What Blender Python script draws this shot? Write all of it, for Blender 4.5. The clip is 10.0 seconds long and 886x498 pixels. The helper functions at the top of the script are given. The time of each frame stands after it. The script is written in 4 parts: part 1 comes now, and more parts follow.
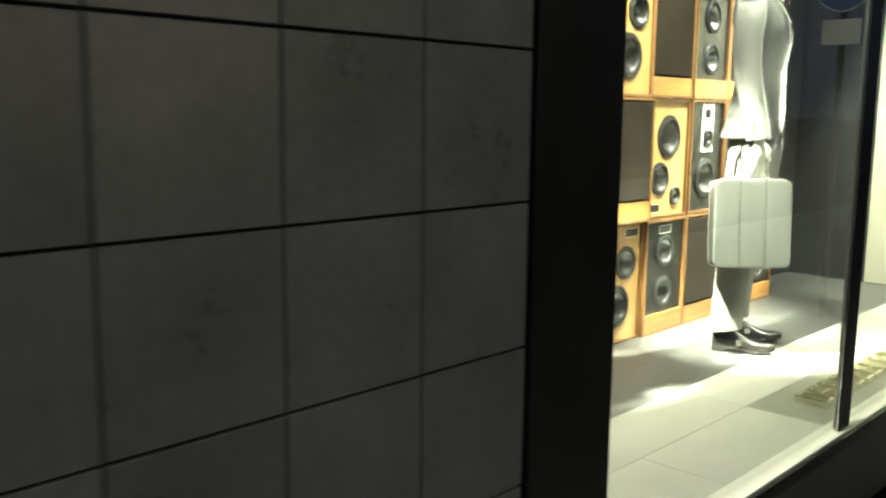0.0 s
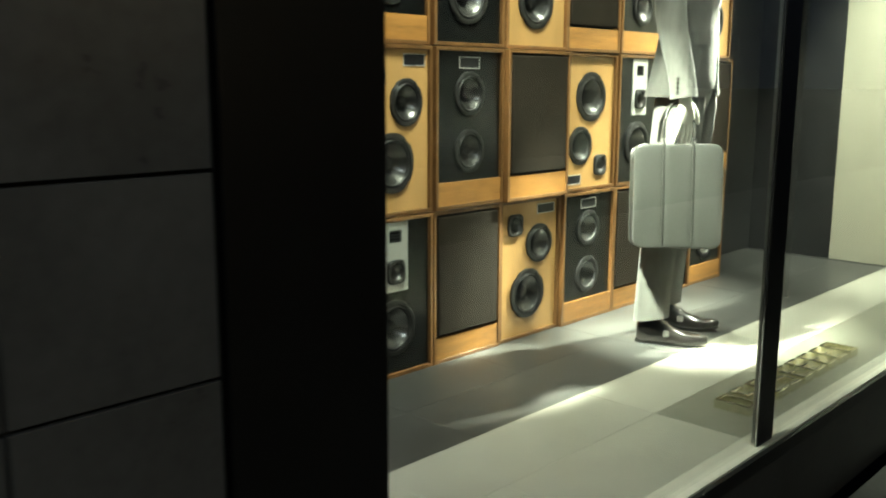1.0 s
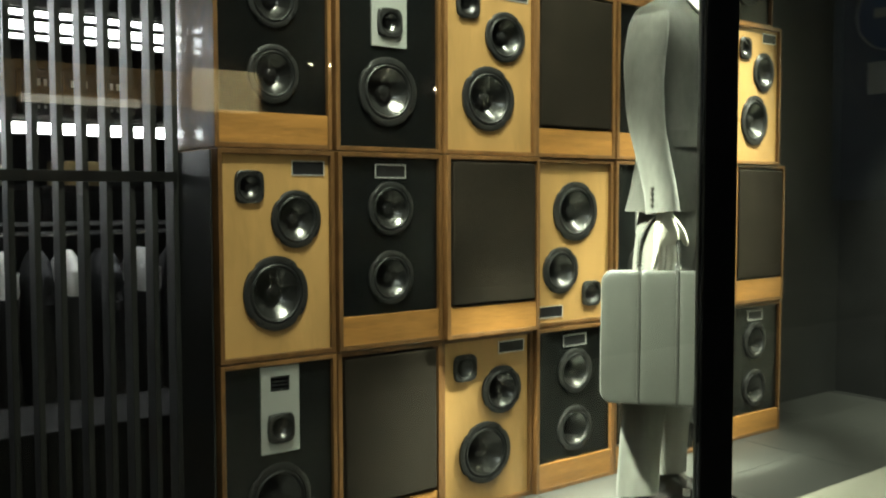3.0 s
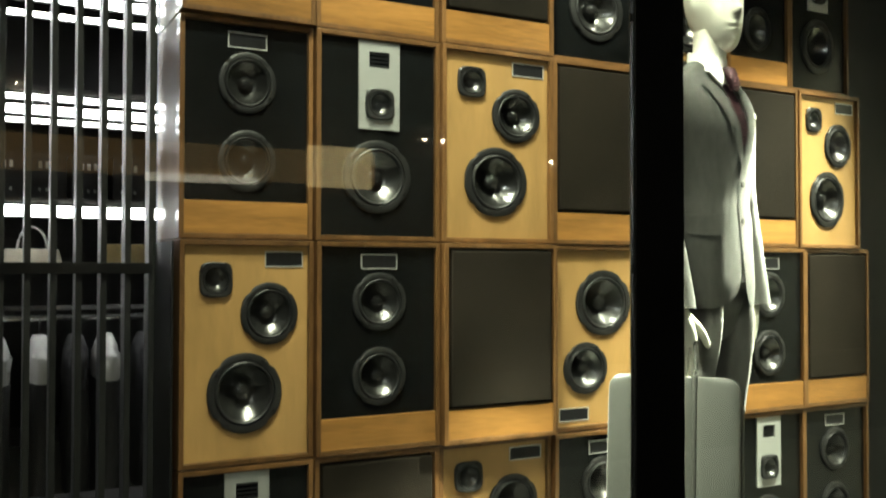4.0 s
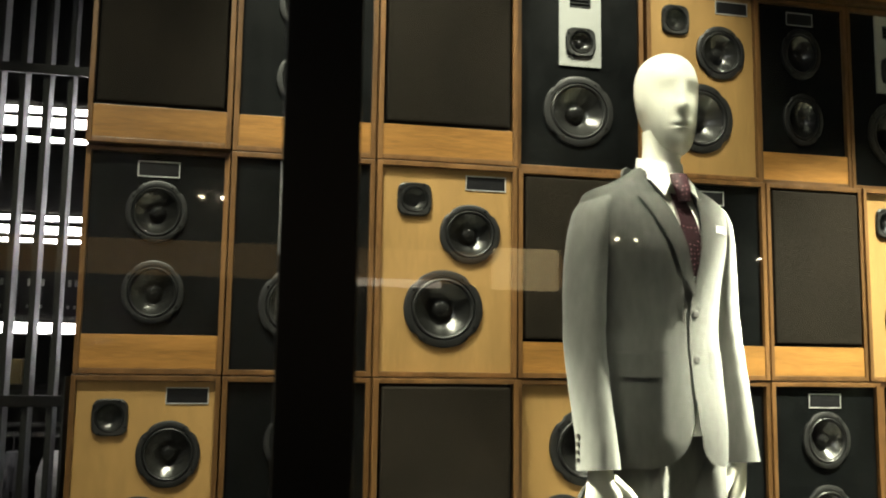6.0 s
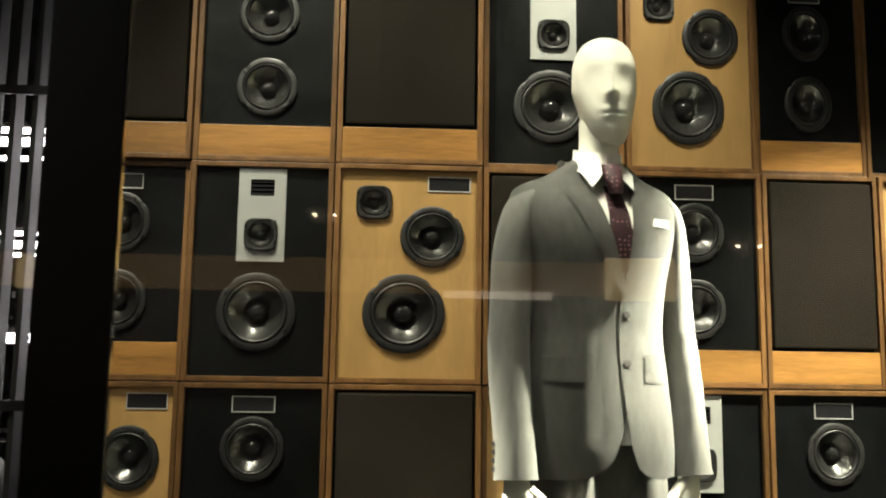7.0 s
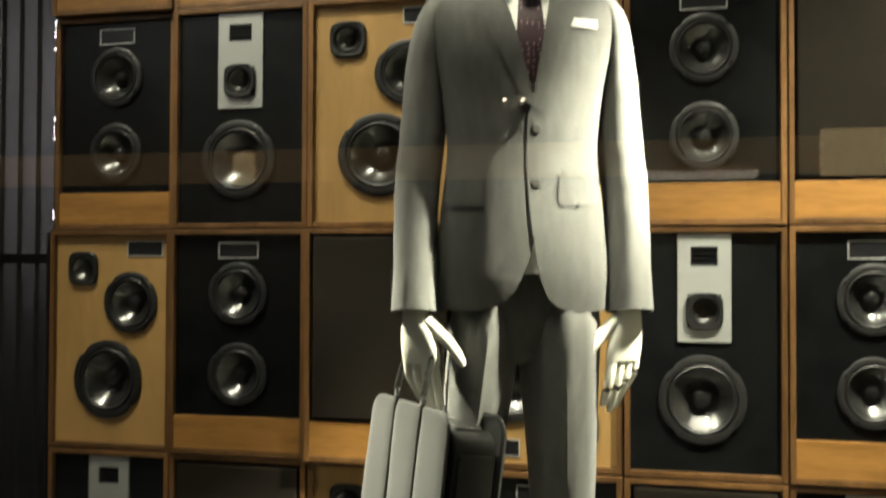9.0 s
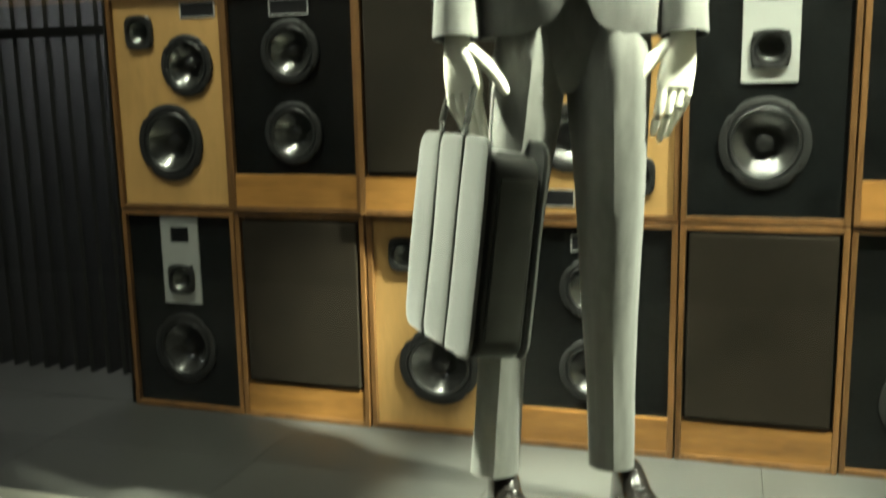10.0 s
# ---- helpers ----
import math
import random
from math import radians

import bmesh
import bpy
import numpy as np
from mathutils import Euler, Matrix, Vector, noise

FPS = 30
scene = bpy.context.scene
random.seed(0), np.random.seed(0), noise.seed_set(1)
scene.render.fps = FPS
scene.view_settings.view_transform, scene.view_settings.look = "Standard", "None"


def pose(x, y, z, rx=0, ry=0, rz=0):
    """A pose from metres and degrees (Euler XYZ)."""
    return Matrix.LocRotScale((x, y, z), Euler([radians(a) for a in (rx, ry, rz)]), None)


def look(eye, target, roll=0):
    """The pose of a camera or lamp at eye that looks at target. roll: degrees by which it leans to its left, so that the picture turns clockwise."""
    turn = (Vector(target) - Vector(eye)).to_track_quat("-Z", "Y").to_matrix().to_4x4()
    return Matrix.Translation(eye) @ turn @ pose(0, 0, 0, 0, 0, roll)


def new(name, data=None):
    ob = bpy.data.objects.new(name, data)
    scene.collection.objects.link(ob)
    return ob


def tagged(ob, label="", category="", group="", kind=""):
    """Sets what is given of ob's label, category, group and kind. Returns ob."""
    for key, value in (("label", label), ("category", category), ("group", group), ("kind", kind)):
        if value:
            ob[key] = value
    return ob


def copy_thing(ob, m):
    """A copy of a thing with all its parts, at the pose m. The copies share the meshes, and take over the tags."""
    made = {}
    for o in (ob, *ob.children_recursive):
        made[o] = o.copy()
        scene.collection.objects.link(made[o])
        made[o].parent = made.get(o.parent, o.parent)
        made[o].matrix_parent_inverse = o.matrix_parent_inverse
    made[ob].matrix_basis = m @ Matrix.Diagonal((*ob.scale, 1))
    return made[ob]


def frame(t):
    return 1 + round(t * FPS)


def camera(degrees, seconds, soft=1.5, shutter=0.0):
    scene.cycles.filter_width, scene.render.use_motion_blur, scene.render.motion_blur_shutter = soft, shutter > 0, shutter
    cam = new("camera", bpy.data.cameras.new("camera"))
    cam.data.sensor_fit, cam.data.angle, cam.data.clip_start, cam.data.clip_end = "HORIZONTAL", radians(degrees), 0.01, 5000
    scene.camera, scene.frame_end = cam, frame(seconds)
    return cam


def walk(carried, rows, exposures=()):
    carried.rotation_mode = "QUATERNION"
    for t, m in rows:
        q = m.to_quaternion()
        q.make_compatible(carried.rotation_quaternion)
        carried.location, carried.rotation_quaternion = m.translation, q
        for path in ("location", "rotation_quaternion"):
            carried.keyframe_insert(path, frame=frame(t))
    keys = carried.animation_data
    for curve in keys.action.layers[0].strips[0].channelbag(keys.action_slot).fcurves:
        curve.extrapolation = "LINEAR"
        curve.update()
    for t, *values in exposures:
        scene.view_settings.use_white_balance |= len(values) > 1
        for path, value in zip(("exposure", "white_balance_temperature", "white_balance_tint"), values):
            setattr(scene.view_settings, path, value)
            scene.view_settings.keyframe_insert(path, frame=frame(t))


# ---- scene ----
cam = camera(51.8, 10.0, soft=2.0, shutter=0.5)
PATH = [
    (0, (0.009, 0.017, 1.438), (-1.351, 1.453, 1.138), 0.7),
    (0.5, (-0.029, 0.415, 1.403), (-1.366, 1.863, 1.066), 0.7),
    (1, (-0.026, 0.753, 1.379), (-1.381, 2.181, 1.022), 0.2),
    (1.5, (-0.015, 1.032, 1.376), (-1.417, 2.421, 1.056), 0.5),
    (2, (-0.011, 1.291, 1.365), (-1.466, 2.642, 1.124), 0.3),
    (2.5, (-0.015, 1.512, 1.365), (-1.523, 2.814, 1.191), 0.0),
    (4, (0.047, 2.25, 1.439), (-1.717, 3.191, 1.479), 0.1),
    (4.5, (0.04, 2.445, 1.469), (-1.768, 3.288, 1.615), 0.2),
    (5, (0.055, 2.681, 1.491), (-1.8, 3.393, 1.726), 0.4),
    (5.5, (0.097, 2.914, 1.556), (-1.803, 3.487, 1.799), 0.7),
    (7, (0.105, 3.668, 1.539), (-1.874, 3.771, 1.811), 0.8),
    (7.5, (0.062, 3.905, 1.506), (-1.92, 3.844, 1.767), 0.7),
    (8, (-0.003, 4.11, 1.496), (-1.983, 3.911, 1.7), 0.7),
    (8.5, (-0.063, 4.238, 1.459), (-2.035, 3.941, 1.616), 0.7),
    (9, (-0.1, 4.342, 1.409), (-2.054, 3.914, 1.452), 0.2),
    (9.5, (-0.136, 4.405, 1.346), (-2.052, 3.854, 1.188), -0.5),
    (10, (-0.133, 4.411, 1.239), (-2.009, 3.812, 0.893), -1.1),
]
EXPOSURES = [(0.0, 3.25, 6300, -3), (0.5, 2.75, 6250, -3), (1.0, 2.05, 6100, -4), (1.5, 1.6, 6100, -5), (2.5, 1.38, 6150, -5), (4.5, 1.36, 6450, -1), (5.5, 1.2, 6500, 3), (7.0, 0.88, 6600, 11), (8.5, 0.54, 6600, 12), (9.3, 0.54, 6500, 8), (10.0, 0.98, 6250, -2)]
walk(cam, [(t, look(eye, target, roll)) for t, eye, target, roll in PATH], EXPOSURES)

# ---- world and lamps ----
FLOOR = 0.337          # display floor above the pavement
WALL = -2.32           # plane of the loudspeaker fronts
GLASS = -1.098
SCREEN = -2.59         # plane of the slatted screen

world = bpy.data.worlds.new("night")
scene.world = world
world.use_nodes = True
wn = world.node_tree.nodes
wn["Background"].inputs["Color"].default_value = (0.35, 0.42, 0.6, 1)
wn["Background"].inputs["Strength"].default_value = 0.012


def spot(name, eye, target, power, angle=40.0, blend=0.6, color=(1.0, 0.975, 0.765), radius=0.035):
    data = bpy.data.lights.new(name, "SPOT")
    data.energy, data.spot_size, data.spot_blend = power, radians(angle), blend
    data.color, data.shadow_soft_size = color, radius
    ob = new(name, data)
    ob.matrix_world = look(eye, target)
    return ob


CEIL = 3.55
# ceiling spots of the display window
spot("key_spot", (-1.67, 5.36, 2.98), (-1.91, 4.16, 1.52), 3100, 14.5, 1.0, radius=0.06)
spot("side_spot", (-2.08, 2.6, 2.9), (-1.9, 3.95, 0.85), 1100, 24, 0.8, radius=0.06)
spot("leg_spot", (-1.68, 5.3, 2.98), (-1.91, 4.2, 0.9), 900, 15, 0.9, radius=0.06)
spot("top_spot", (-1.34, 3.86, CEIL - 0.1), (-1.84, 4.1, 1.93), 400, 16, 0.9, radius=0.2)
spot("wall_spot", (-1.3, 2.6, CEIL - 0.1), (-2.4, 3.2, 1.1), 52, 62, 0.9)
spot("wall_spot", (-1.7, 3.3, CEIL - 0.1), (-2.38, 3.75, 1.6), 95, 62, 0.9)
spot("wall_spot", (-1.6, 4.3, CEIL - 0.1), (-2.36, 4.25, 2.1), 60, 50, 0.9)
spot("wall_spot", (-1.4, 5.3, CEIL - 0.1), (-2.35, 4.74, 0.98), 520, 34, 0.9)
spot("floor_spot", (-1.35, 4.7, CEIL - 0.1), (-1.5, 4.95, 0.3), 130, 46, 1.0)
spot("floor_spot", (-1.35, 2.7, CEIL - 0.1), (-1.6, 2.7, 0.3), 30, 85, 1.0)
spot("end_spot", (-1.4, 5.6, CEIL - 0.1), (-1.6, 6.38, 1.0), 260, 50, 0.9)

street = bpy.data.lights.new("street_light", "POINT")
street.energy, street.color, street.shadow_soft_size = 46, (0.95, 0.95, 0.93), 0.25
street_ob = new("street_light", street)
street_ob.matrix_world = pose(4.2, -1.5, 5.6)


# ---- materials ----
def mat(name, color, rough=0.5, metal=0.0, vary=0.15, scale=8.0, stretch=(1, 1, 1), bump=0.0, bump_scale=60.0,
        spec=0.5, dark=None, each=0.0, sheen=0.0, coat=0.0):
    """A surface with stains at one scale and grain at another; each: how much alike pieces differ."""
    m = bpy.data.materials.new(name)
    m.use_nodes = True
    nt = m.node_tree
    bs = nt.nodes["Principled BSDF"]
    link = nt.links.new
    co = nt.nodes.new("ShaderNodeTexCoord")
    info = nt.nodes.new("ShaderNodeObjectInfo")
    shift = nt.nodes.new("ShaderNodeVectorMath")
    shift.operation = "MULTIPLY_ADD"
    shift.inputs[1].default_value = (37, 51, 43)
    link(info.outputs["Random"], shift.inputs[0])
    link(co.outputs["Object"], shift.inputs[2])
    mp = nt.nodes.new("ShaderNodeMapping")
    mp.inputs["Scale"].default_value = stretch
    link(shift.outputs[0], mp.inputs["Vector"])
    big = nt.nodes.new("ShaderNodeTexNoise")
    big.inputs["Scale"].default_value = scale
    big.inputs["Detail"].default_value = 5
    link(mp.outputs[0], big.inputs["Vector"])
    fine = nt.nodes.new("ShaderNodeTexNoise")
    fine.inputs["Scale"].default_value = scale * 9
    fine.inputs["Detail"].default_value = 4
    link(mp.outputs[0], fine.inputs["Vector"])
    mixf = nt.nodes.new("ShaderNodeMix")
    mixf.inputs[0].default_value = 0.4
    link(big.outputs["Fac"], mixf.inputs[2])
    link(fine.outputs["Fac"], mixf.inputs[3])
    ramp = nt.nodes.new("ShaderNodeValToRGB")
    low = dark or tuple(c * (1 - vary * 1.6) for c in color)
    high = tuple(min(1, c * (1 + vary)) for c in color)
    ramp.color_ramp.elements[0].position, ramp.color_ramp.elements[1].position = 0.32, 0.68
    ramp.color_ramp.elements[0].color, ramp.color_ramp.elements[1].color = (*low, 1), (*high, 1)
    link(mixf.outputs[0], ramp.inputs["Fac"])
    hue = nt.nodes.new("ShaderNodeHueSaturation")
    rng = nt.nodes.new("ShaderNodeMapRange")
    rng.inputs["To Min"].default_value, rng.inputs["To Max"].default_value = 1 - each, 1 + each
    link(info.outputs["Random"], rng.inputs["Value"])
    link(rng.outputs[0], hue.inputs["Value"])
    link(ramp.outputs["Color"], hue.inputs["Color"])
    link(hue.outputs["Color"], bs.inputs["Base Color"])
    rr = nt.nodes.new("ShaderNodeMapRange")
    rr.inputs["To Min"].default_value, rr.inputs["To Max"].default_value = max(0.03, rough - 0.08), min(1, rough + 0.08)
    link(mixf.outputs[0], rr.inputs["Value"])
    link(rr.outputs[0], bs.inputs["Roughness"])
    bs.inputs["Metallic"].default_value = metal
    bs.inputs["Specular IOR Level"].default_value = spec
    bs.inputs["Sheen Weight"].default_value = sheen
    bs.inputs["Coat Weight"].default_value = coat
    if bump:
        n = nt.nodes.new("ShaderNodeTexNoise")
        n.inputs["Scale"].default_value = bump_scale
        n.inputs["Detail"].default_value = 4
        link(mp.outputs[0], n.inputs["Vector"])
        b = nt.nodes.new("ShaderNodeBump")
        b.inputs["Strength"].default_value = bump
        b.inputs["Distance"].default_value = 0.002
        link(n.outputs["Fac"], b.inputs["Height"])
        link(b.outputs[0], bs.inputs["Normal"])
    return m


def glow(name, color, strength):
    m = bpy.data.materials.new(name)
    m.use_nodes = True
    bs = m.node_tree.nodes["Principled BSDF"]
    bs.inputs["Base Color"].default_value = (*color, 1)
    bs.inputs["Emission Color"].default_value = (*color, 1)
    bs.inputs["Emission Strength"].default_value = strength
    return m


def pane_glass(name):
    m = bpy.data.materials.new(name)
    m.use_nodes = True
    nt = m.node_tree
    nt.nodes.remove(nt.nodes["Principled BSDF"])
    g = nt.nodes.new("ShaderNodeBsdfGlass")
    g.inputs["Color"].default_value = (0.985, 0.992, 0.985, 1)
    g.inputs["Roughness"].default_value = 0.0
    g.inputs["IOR"].default_value = 1.5
    nt.links.new(g.outputs[0], nt.nodes["Material Output"].inputs["Surface"])
    return m


M = {
    "maple": mat("maple", (0.46, 0.272, 0.098), 0.42, 0, 0.13, 3.5, (1, 4, 0.8), 0.12, 120, each=0.12, coat=0.15),
    "walnut": mat("walnut", (0.18, 0.088, 0.03), 0.4, 0, 0.35, 3.0, (1, 6, 0.9), 0.12, 140, each=0.2, coat=0.2),
    "teak": mat("teak", (0.37, 0.178, 0.046), 0.38, 0, 0.28, 3.0, (1, 0.8, 9), 0.1, 140, each=0.22, coat=0.25),
    "baffle": mat("black_baffle", (0.0055, 0.0062, 0.0064), 0.24, 0, 0.3, 10, bump=0.2, bump_scale=400, each=0.3, spec=0.5),
    "cloth": mat("grille_cloth", (0.018, 0.014, 0.0098), 0.85, 0, 0.22, 6, bump=0.6, bump_scale=900, each=0.25, spec=0.12),
    "rubber": mat("rubber", (0.018, 0.018, 0.018), 0.45, 0, 0.2, 30, bump=0.1),
    "cone": mat("cone_paper", (0.13, 0.13, 0.126), 0.22, 0.85, 0.2, 30, spec=0.9, each=0.3),
    "cap": mat("dust_cap", (0.013, 0.013, 0.013), 0.13, 0, 0.1, 30, spec=0.8),
    "plate": mat("brushed_plate", (0.55, 0.56, 0.54), 0.4, 0.45, 0.08, 20, (1, 1, 12), each=0.08),
    "label_frame": mat("label_frame", (0.72, 0.72, 0.70), 0.4, 0.5, 0.1, 30),
    "label_dark": mat("label_dark", (0.012, 0.012, 0.014), 0.35, 0, 0.2, 60),
    "black_metal": mat("black_metal", (0.006, 0.006, 0.006), 0.4, 0.0, 0.3, 10, bump=0.05),
    "steel": mat("steel_edge", (0.5, 0.5, 0.48), 0.28, 1.0, 0.1, 20),
    "frame_grey": mat("frame_grey", (0.25, 0.25, 0.235), 0.4, 0.6, 0.15, 8),
    "slat": mat("slat_metal", (0.032, 0.033, 0.032), 0.5, 0.35, 0.2, 6, (1, 1, 0.2)),
    "tile": mat("wall_tile", (0.15, 0.148, 0.14), 0.3, 0, 0.18, 4, bump=0.12, bump_scale=25, each=0.12),
    "joint": mat("tile_joint", (0.02, 0.02, 0.02), 0.9, 0, 0.2, 20),
    "floor": mat("floor_tile", (0.055, 0.055, 0.052), 0.4, 0, 0.16, 3, bump=0.08, bump_scale=60, each=0.1),
    "pale": mat("pale_stone", (0.40, 0.392, 0.335), 0.45, 0, 0.09, 4, bump=0.08, each=0.06),
    "bronze": mat("bronze_plate", (0.27, 0.268, 0.22), 0.42, 0.2, 0.15, 6, bump=0.06),
    "ledge": mat("ledge", (0.68, 0.67, 0.58), 0.4, 0, 0.08, 10),
    "gold": mat("gold_letter", (0.86, 0.82, 0.62), 0.2, 1.0, 0.12, 40),
    "cream": mat("cream_wall", (0.55, 0.53, 0.42), 0.6, 0, 0.06, 2, bump=0.1),
    "dark_wall": mat("dark_wall", (0.034, 0.034, 0.034), 0.5, 0, 0.25, 3, bump=0.1),
    "asphalt": mat("asphalt", (0.05, 0.05, 0.052), 0.85, 0, 0.3, 2, bump=0.6, bump_scale=90),
    "stone": mat("dark_stone", (0.06, 0.06, 0.055), 0.5, 0, 0.25, 5, bump=0.2, each=0.12),
    "glass": pane_glass("shop_glass"),
}


# ---- building helpers ----
def mesh_of(name, bm, material, smooth=False):
    bmesh.ops.recalc_face_normals(bm, faces=bm.faces)
    me = bpy.data.meshes.new(name)
    bm.to_mesh(me)
    bm.free()
    me.materials.append(material)
    if smooth:
        for p in me.polygons:
            p.use_smooth = True
        me.set_sharp_from_angle(angle=radians(38))
    return me


def part(name, bm, material, parent=None, label="", smooth=False):
    ob = new(name, mesh_of(name, bm, material, smooth))
    if parent:
        ob.parent = parent
    if label:
        tagged(ob, label)
    return ob


def add_box(bm, x0, x1, y0, y1, z0, z1, bevel=0.0):
    r = bmesh.ops.create_cube(bm, size=1.0, matrix=Matrix.LocRotScale(((x0 + x1) / 2, (y0 + y1) / 2, (z0 + z1) / 2), None, (x1 - x0, y1 - y0, z1 - z0)))
    if bevel:
        edges = list({e for v in r["verts"] for e in v.link_edges})
        bmesh.ops.bevel(bm, geom=edges, offset=bevel, segments=2, affect="EDGES", profile=0.6)
    return bm


def box(x0, x1, y0, y1, z0, z1, bevel=0.0):
    return add_box(bmesh.new(), x0, x1, y0, y1, z0, z1, bevel)


def lathe(profile, seg=40, squared=0.0, notch=0.0, bm=None, cy=0.0, cz=0.0, cap=True):
    """Turns (radius, depth) pairs about the x axis; squared rounds the outer rings towards a square, notch cuts four bites."""
    bm = bm or bmesh.new()
    rings = []
    for k, (r, d) in enumerate(profile):
        ring = []
        for i in range(seg):
            a = 2 * math.pi * i / seg
            q = r
            if squared and k < squared:
                p = 4.0
                q = r / (abs(math.cos(a)) ** p + abs(math.sin(a)) ** p) ** (1 / p)
            if notch and k < 2:
                d4 = abs((a - math.pi / 4) % (math.pi / 2))
                d4 = min(d4, math.pi / 2 - d4)
                if d4 < 0.13:
                    q -= notch
            ring.append(bm.verts.new((d, cy + q * math.cos(a), cz + q * math.sin(a))))
        rings.append(ring)
    for a, b in zip(rings, rings[1:]):
        for i in range(seg):
            bm.faces.new((a[i], a[(i + 1) % seg], b[(i + 1) % seg], b[i]))
    if cap:
        bm.faces.new(rings[-1])
    return bm


def catmull(p0, p1, p2, p3, t):
    return [0.5 * (2 * b + (c - a) * t + (2 * a - 5 * b + 4 * c - d) * t * t + (3 * b - a - 3 * c + d) * t ** 3) for a, b, c, d in zip(p0, p1, p2, p3)]


def smooth_rows(rows, steps):
    """Glides through rows of numbers, with steps in between."""
    out = []
    for i in range(len(rows) - 1):
        a, b = rows[max(i - 1, 0)], rows[min(i + 2, len(rows) - 1)]
        for k in range(steps):
            out.append(catmull(a, rows[i], rows[i + 1], b, k / steps))
    out.append(list(rows[-1]))
    return out


def loft(rows, seg=28, steps=4, cap=True, bm=None, wobble=0.0):
    """Rows of (x, y, z, half depth, half width, squareness, lean y, lean x): level rings joined into a skin."""
    bm = bm or bmesh.new()
    rings = []
    for x, y, z, rx, ry, e, ly, lx in smooth_rows(rows, steps):
        ring = []
        for i in range(seg):
            a = 2 * math.pi * i / seg
            c, s = math.cos(a), math.sin(a)
            px = rx * math.copysign(abs(c) ** (2 / e), c)
            py = ry * math.copysign(abs(s) ** (2 / e), s)
            w = wobble * (0.6 * noise.noise((px * 9 + x * 3, py * 9 + y * 3, z * 7)) + 0.5 * noise.noise((px * 14, py * 14, z * 26 + px * 60))) if wobble else 0
            ring.append(bm.verts.new((x + px * (1 + w), y + py * (1 + w), z + ly * py + lx * px)))
        rings.append(ring)
    for a, b in zip(rings, rings[1:]):
        for i in range(seg):
            bm.faces.new((a[i], a[(i + 1) % seg], b[(i + 1) % seg], b[i]))
    if cap:
        bm.faces.new(rings[0])
        bm.faces.new(rings[-1])
    return bm


def tube(points, radius, seg=10, bm=None, flat=1.0, closed_ends=True):
    """A round bar along points."""
    bm = bm or bmesh.new()
    pts = [Vector(p) for p in points]
    rings = []
    for i, p in enumerate(pts):
        d = (pts[min(i + 1, len(pts) - 1)] - pts[max(i - 1, 0)]).normalized()
        up = Vector((0, 0, 1)) if abs(d.z) < 0.95 else Vector((0, 1, 0))
        u = d.cross(up).normalized()
        v = d.cross(u).normalized()
        r = radius[i] if isinstance(radius, (list, tuple)) else radius
        rings.append([bm.verts.new(p + u * r * math.cos(2 * math.pi * k / seg) + v * r * flat * math.sin(2 * math.pi * k / seg)) for k in range(seg)])
    for a, b in zip(rings, rings[1:]):
        for k in range(seg):
            bm.faces.new((a[k], a[(k + 1) % seg], b[(k + 1) % seg], b[k]))
    if closed_ends:
        bm.faces.new(rings[0])
        bm.faces.new(rings[-1])
    return bm


def thing(name, label, category, at=None, group="", kind=""):
    ob = new(name)
    ob.empty_display_size = 0.1
    if at:
        ob.matrix_world = at
    return tagged(ob, label, category, group, kind)


def setting(name, bm, material, label, category):
    return tagged(part(name, bm, material), label, category, kind="structure")


# ---- structure ----
setting("pavement", box(-1.02, 3.2, -14, 22, -0.2, 0.0), M["stone"], "dark stone pavement in front of the shop", "pavement")
setting("road", box(3.2, 9.3, -14, 22, -0.32, -0.12), M["asphalt"], "dark asphalt road at night", "road")
setting("ground", box(-400, 400, -400, 400, -0.6, -0.33), M["asphalt"], "dark ground that reaches the horizon", "ground")
setting("display_floor", box(-2.72, -1.742, 1.5, 6.6, FLOOR - 0.12, FLOOR - 0.008), M["joint"], "screed below the grey tiles of the display window", "floor")
setting("wall_base", box(-1.5, -1.065, 1.744, 6.6, 0.0, FLOOR - 0.02), M["stone"], "dark stone plinth below the shop window", "wall")
setting("floor_front", box(-1.742, -1.16, 1.5, 6.6, FLOOR - 0.12, FLOOR - 0.006), M["joint"], "bed of the pale stone border", "floor")
setting("wall_street", box(-1.6, -1.112, -14, 1.44, 0.0, 6.5), M["joint"], "dark wall behind the grey facade tiles", "wall")
setting("wall_post", box(-1.32, -1.09, 1.44, 1.744, 0.0, 6.5, 0.003), M["black_metal"], "black metal post beside the shop window", "post")
setting("wall_left", box(-2.62, -1.32, 1.38, 1.5, 0.0, 4.0), M["dark_wall"], "dark side wall of the display window", "wall")
setting("wall_back", box(-2.75, -2.63, 5.42, 6.6, 0.0, 4.0), M["dark_wall"], "dark back wall of the display window", "wall")
setting("wall_stack", box(-2.68, -2.62, 2.76, 5.42, 0.0, 4.0), M["dark_wall"], "dark wall behind the stacked loudspeakers", "wall")
setting("wall_end_dark", box(-2.63, -2.11, 6.39, 6.6, 0.0, 4.0), M["dark_wall"], "dark end panel of the display window", "wall")
setting("wall_end", box(-2.11, -1.09, 6.39, 6.6, 0.0, 4.0), M["cream"], "cream end wall of the display window", "wall")
setting("ceiling", box(-2.7, -1.09, 1.4, 6.6, CEIL, CEIL + 0.12), M["dark_wall"], "dark ceiling of the display window", "ceiling")
setting("wall_above", box(-1.6, -1.085, 1.744, 22, CEIL, 6.5), M["joint"], "dark wall above the shop window", "wall")
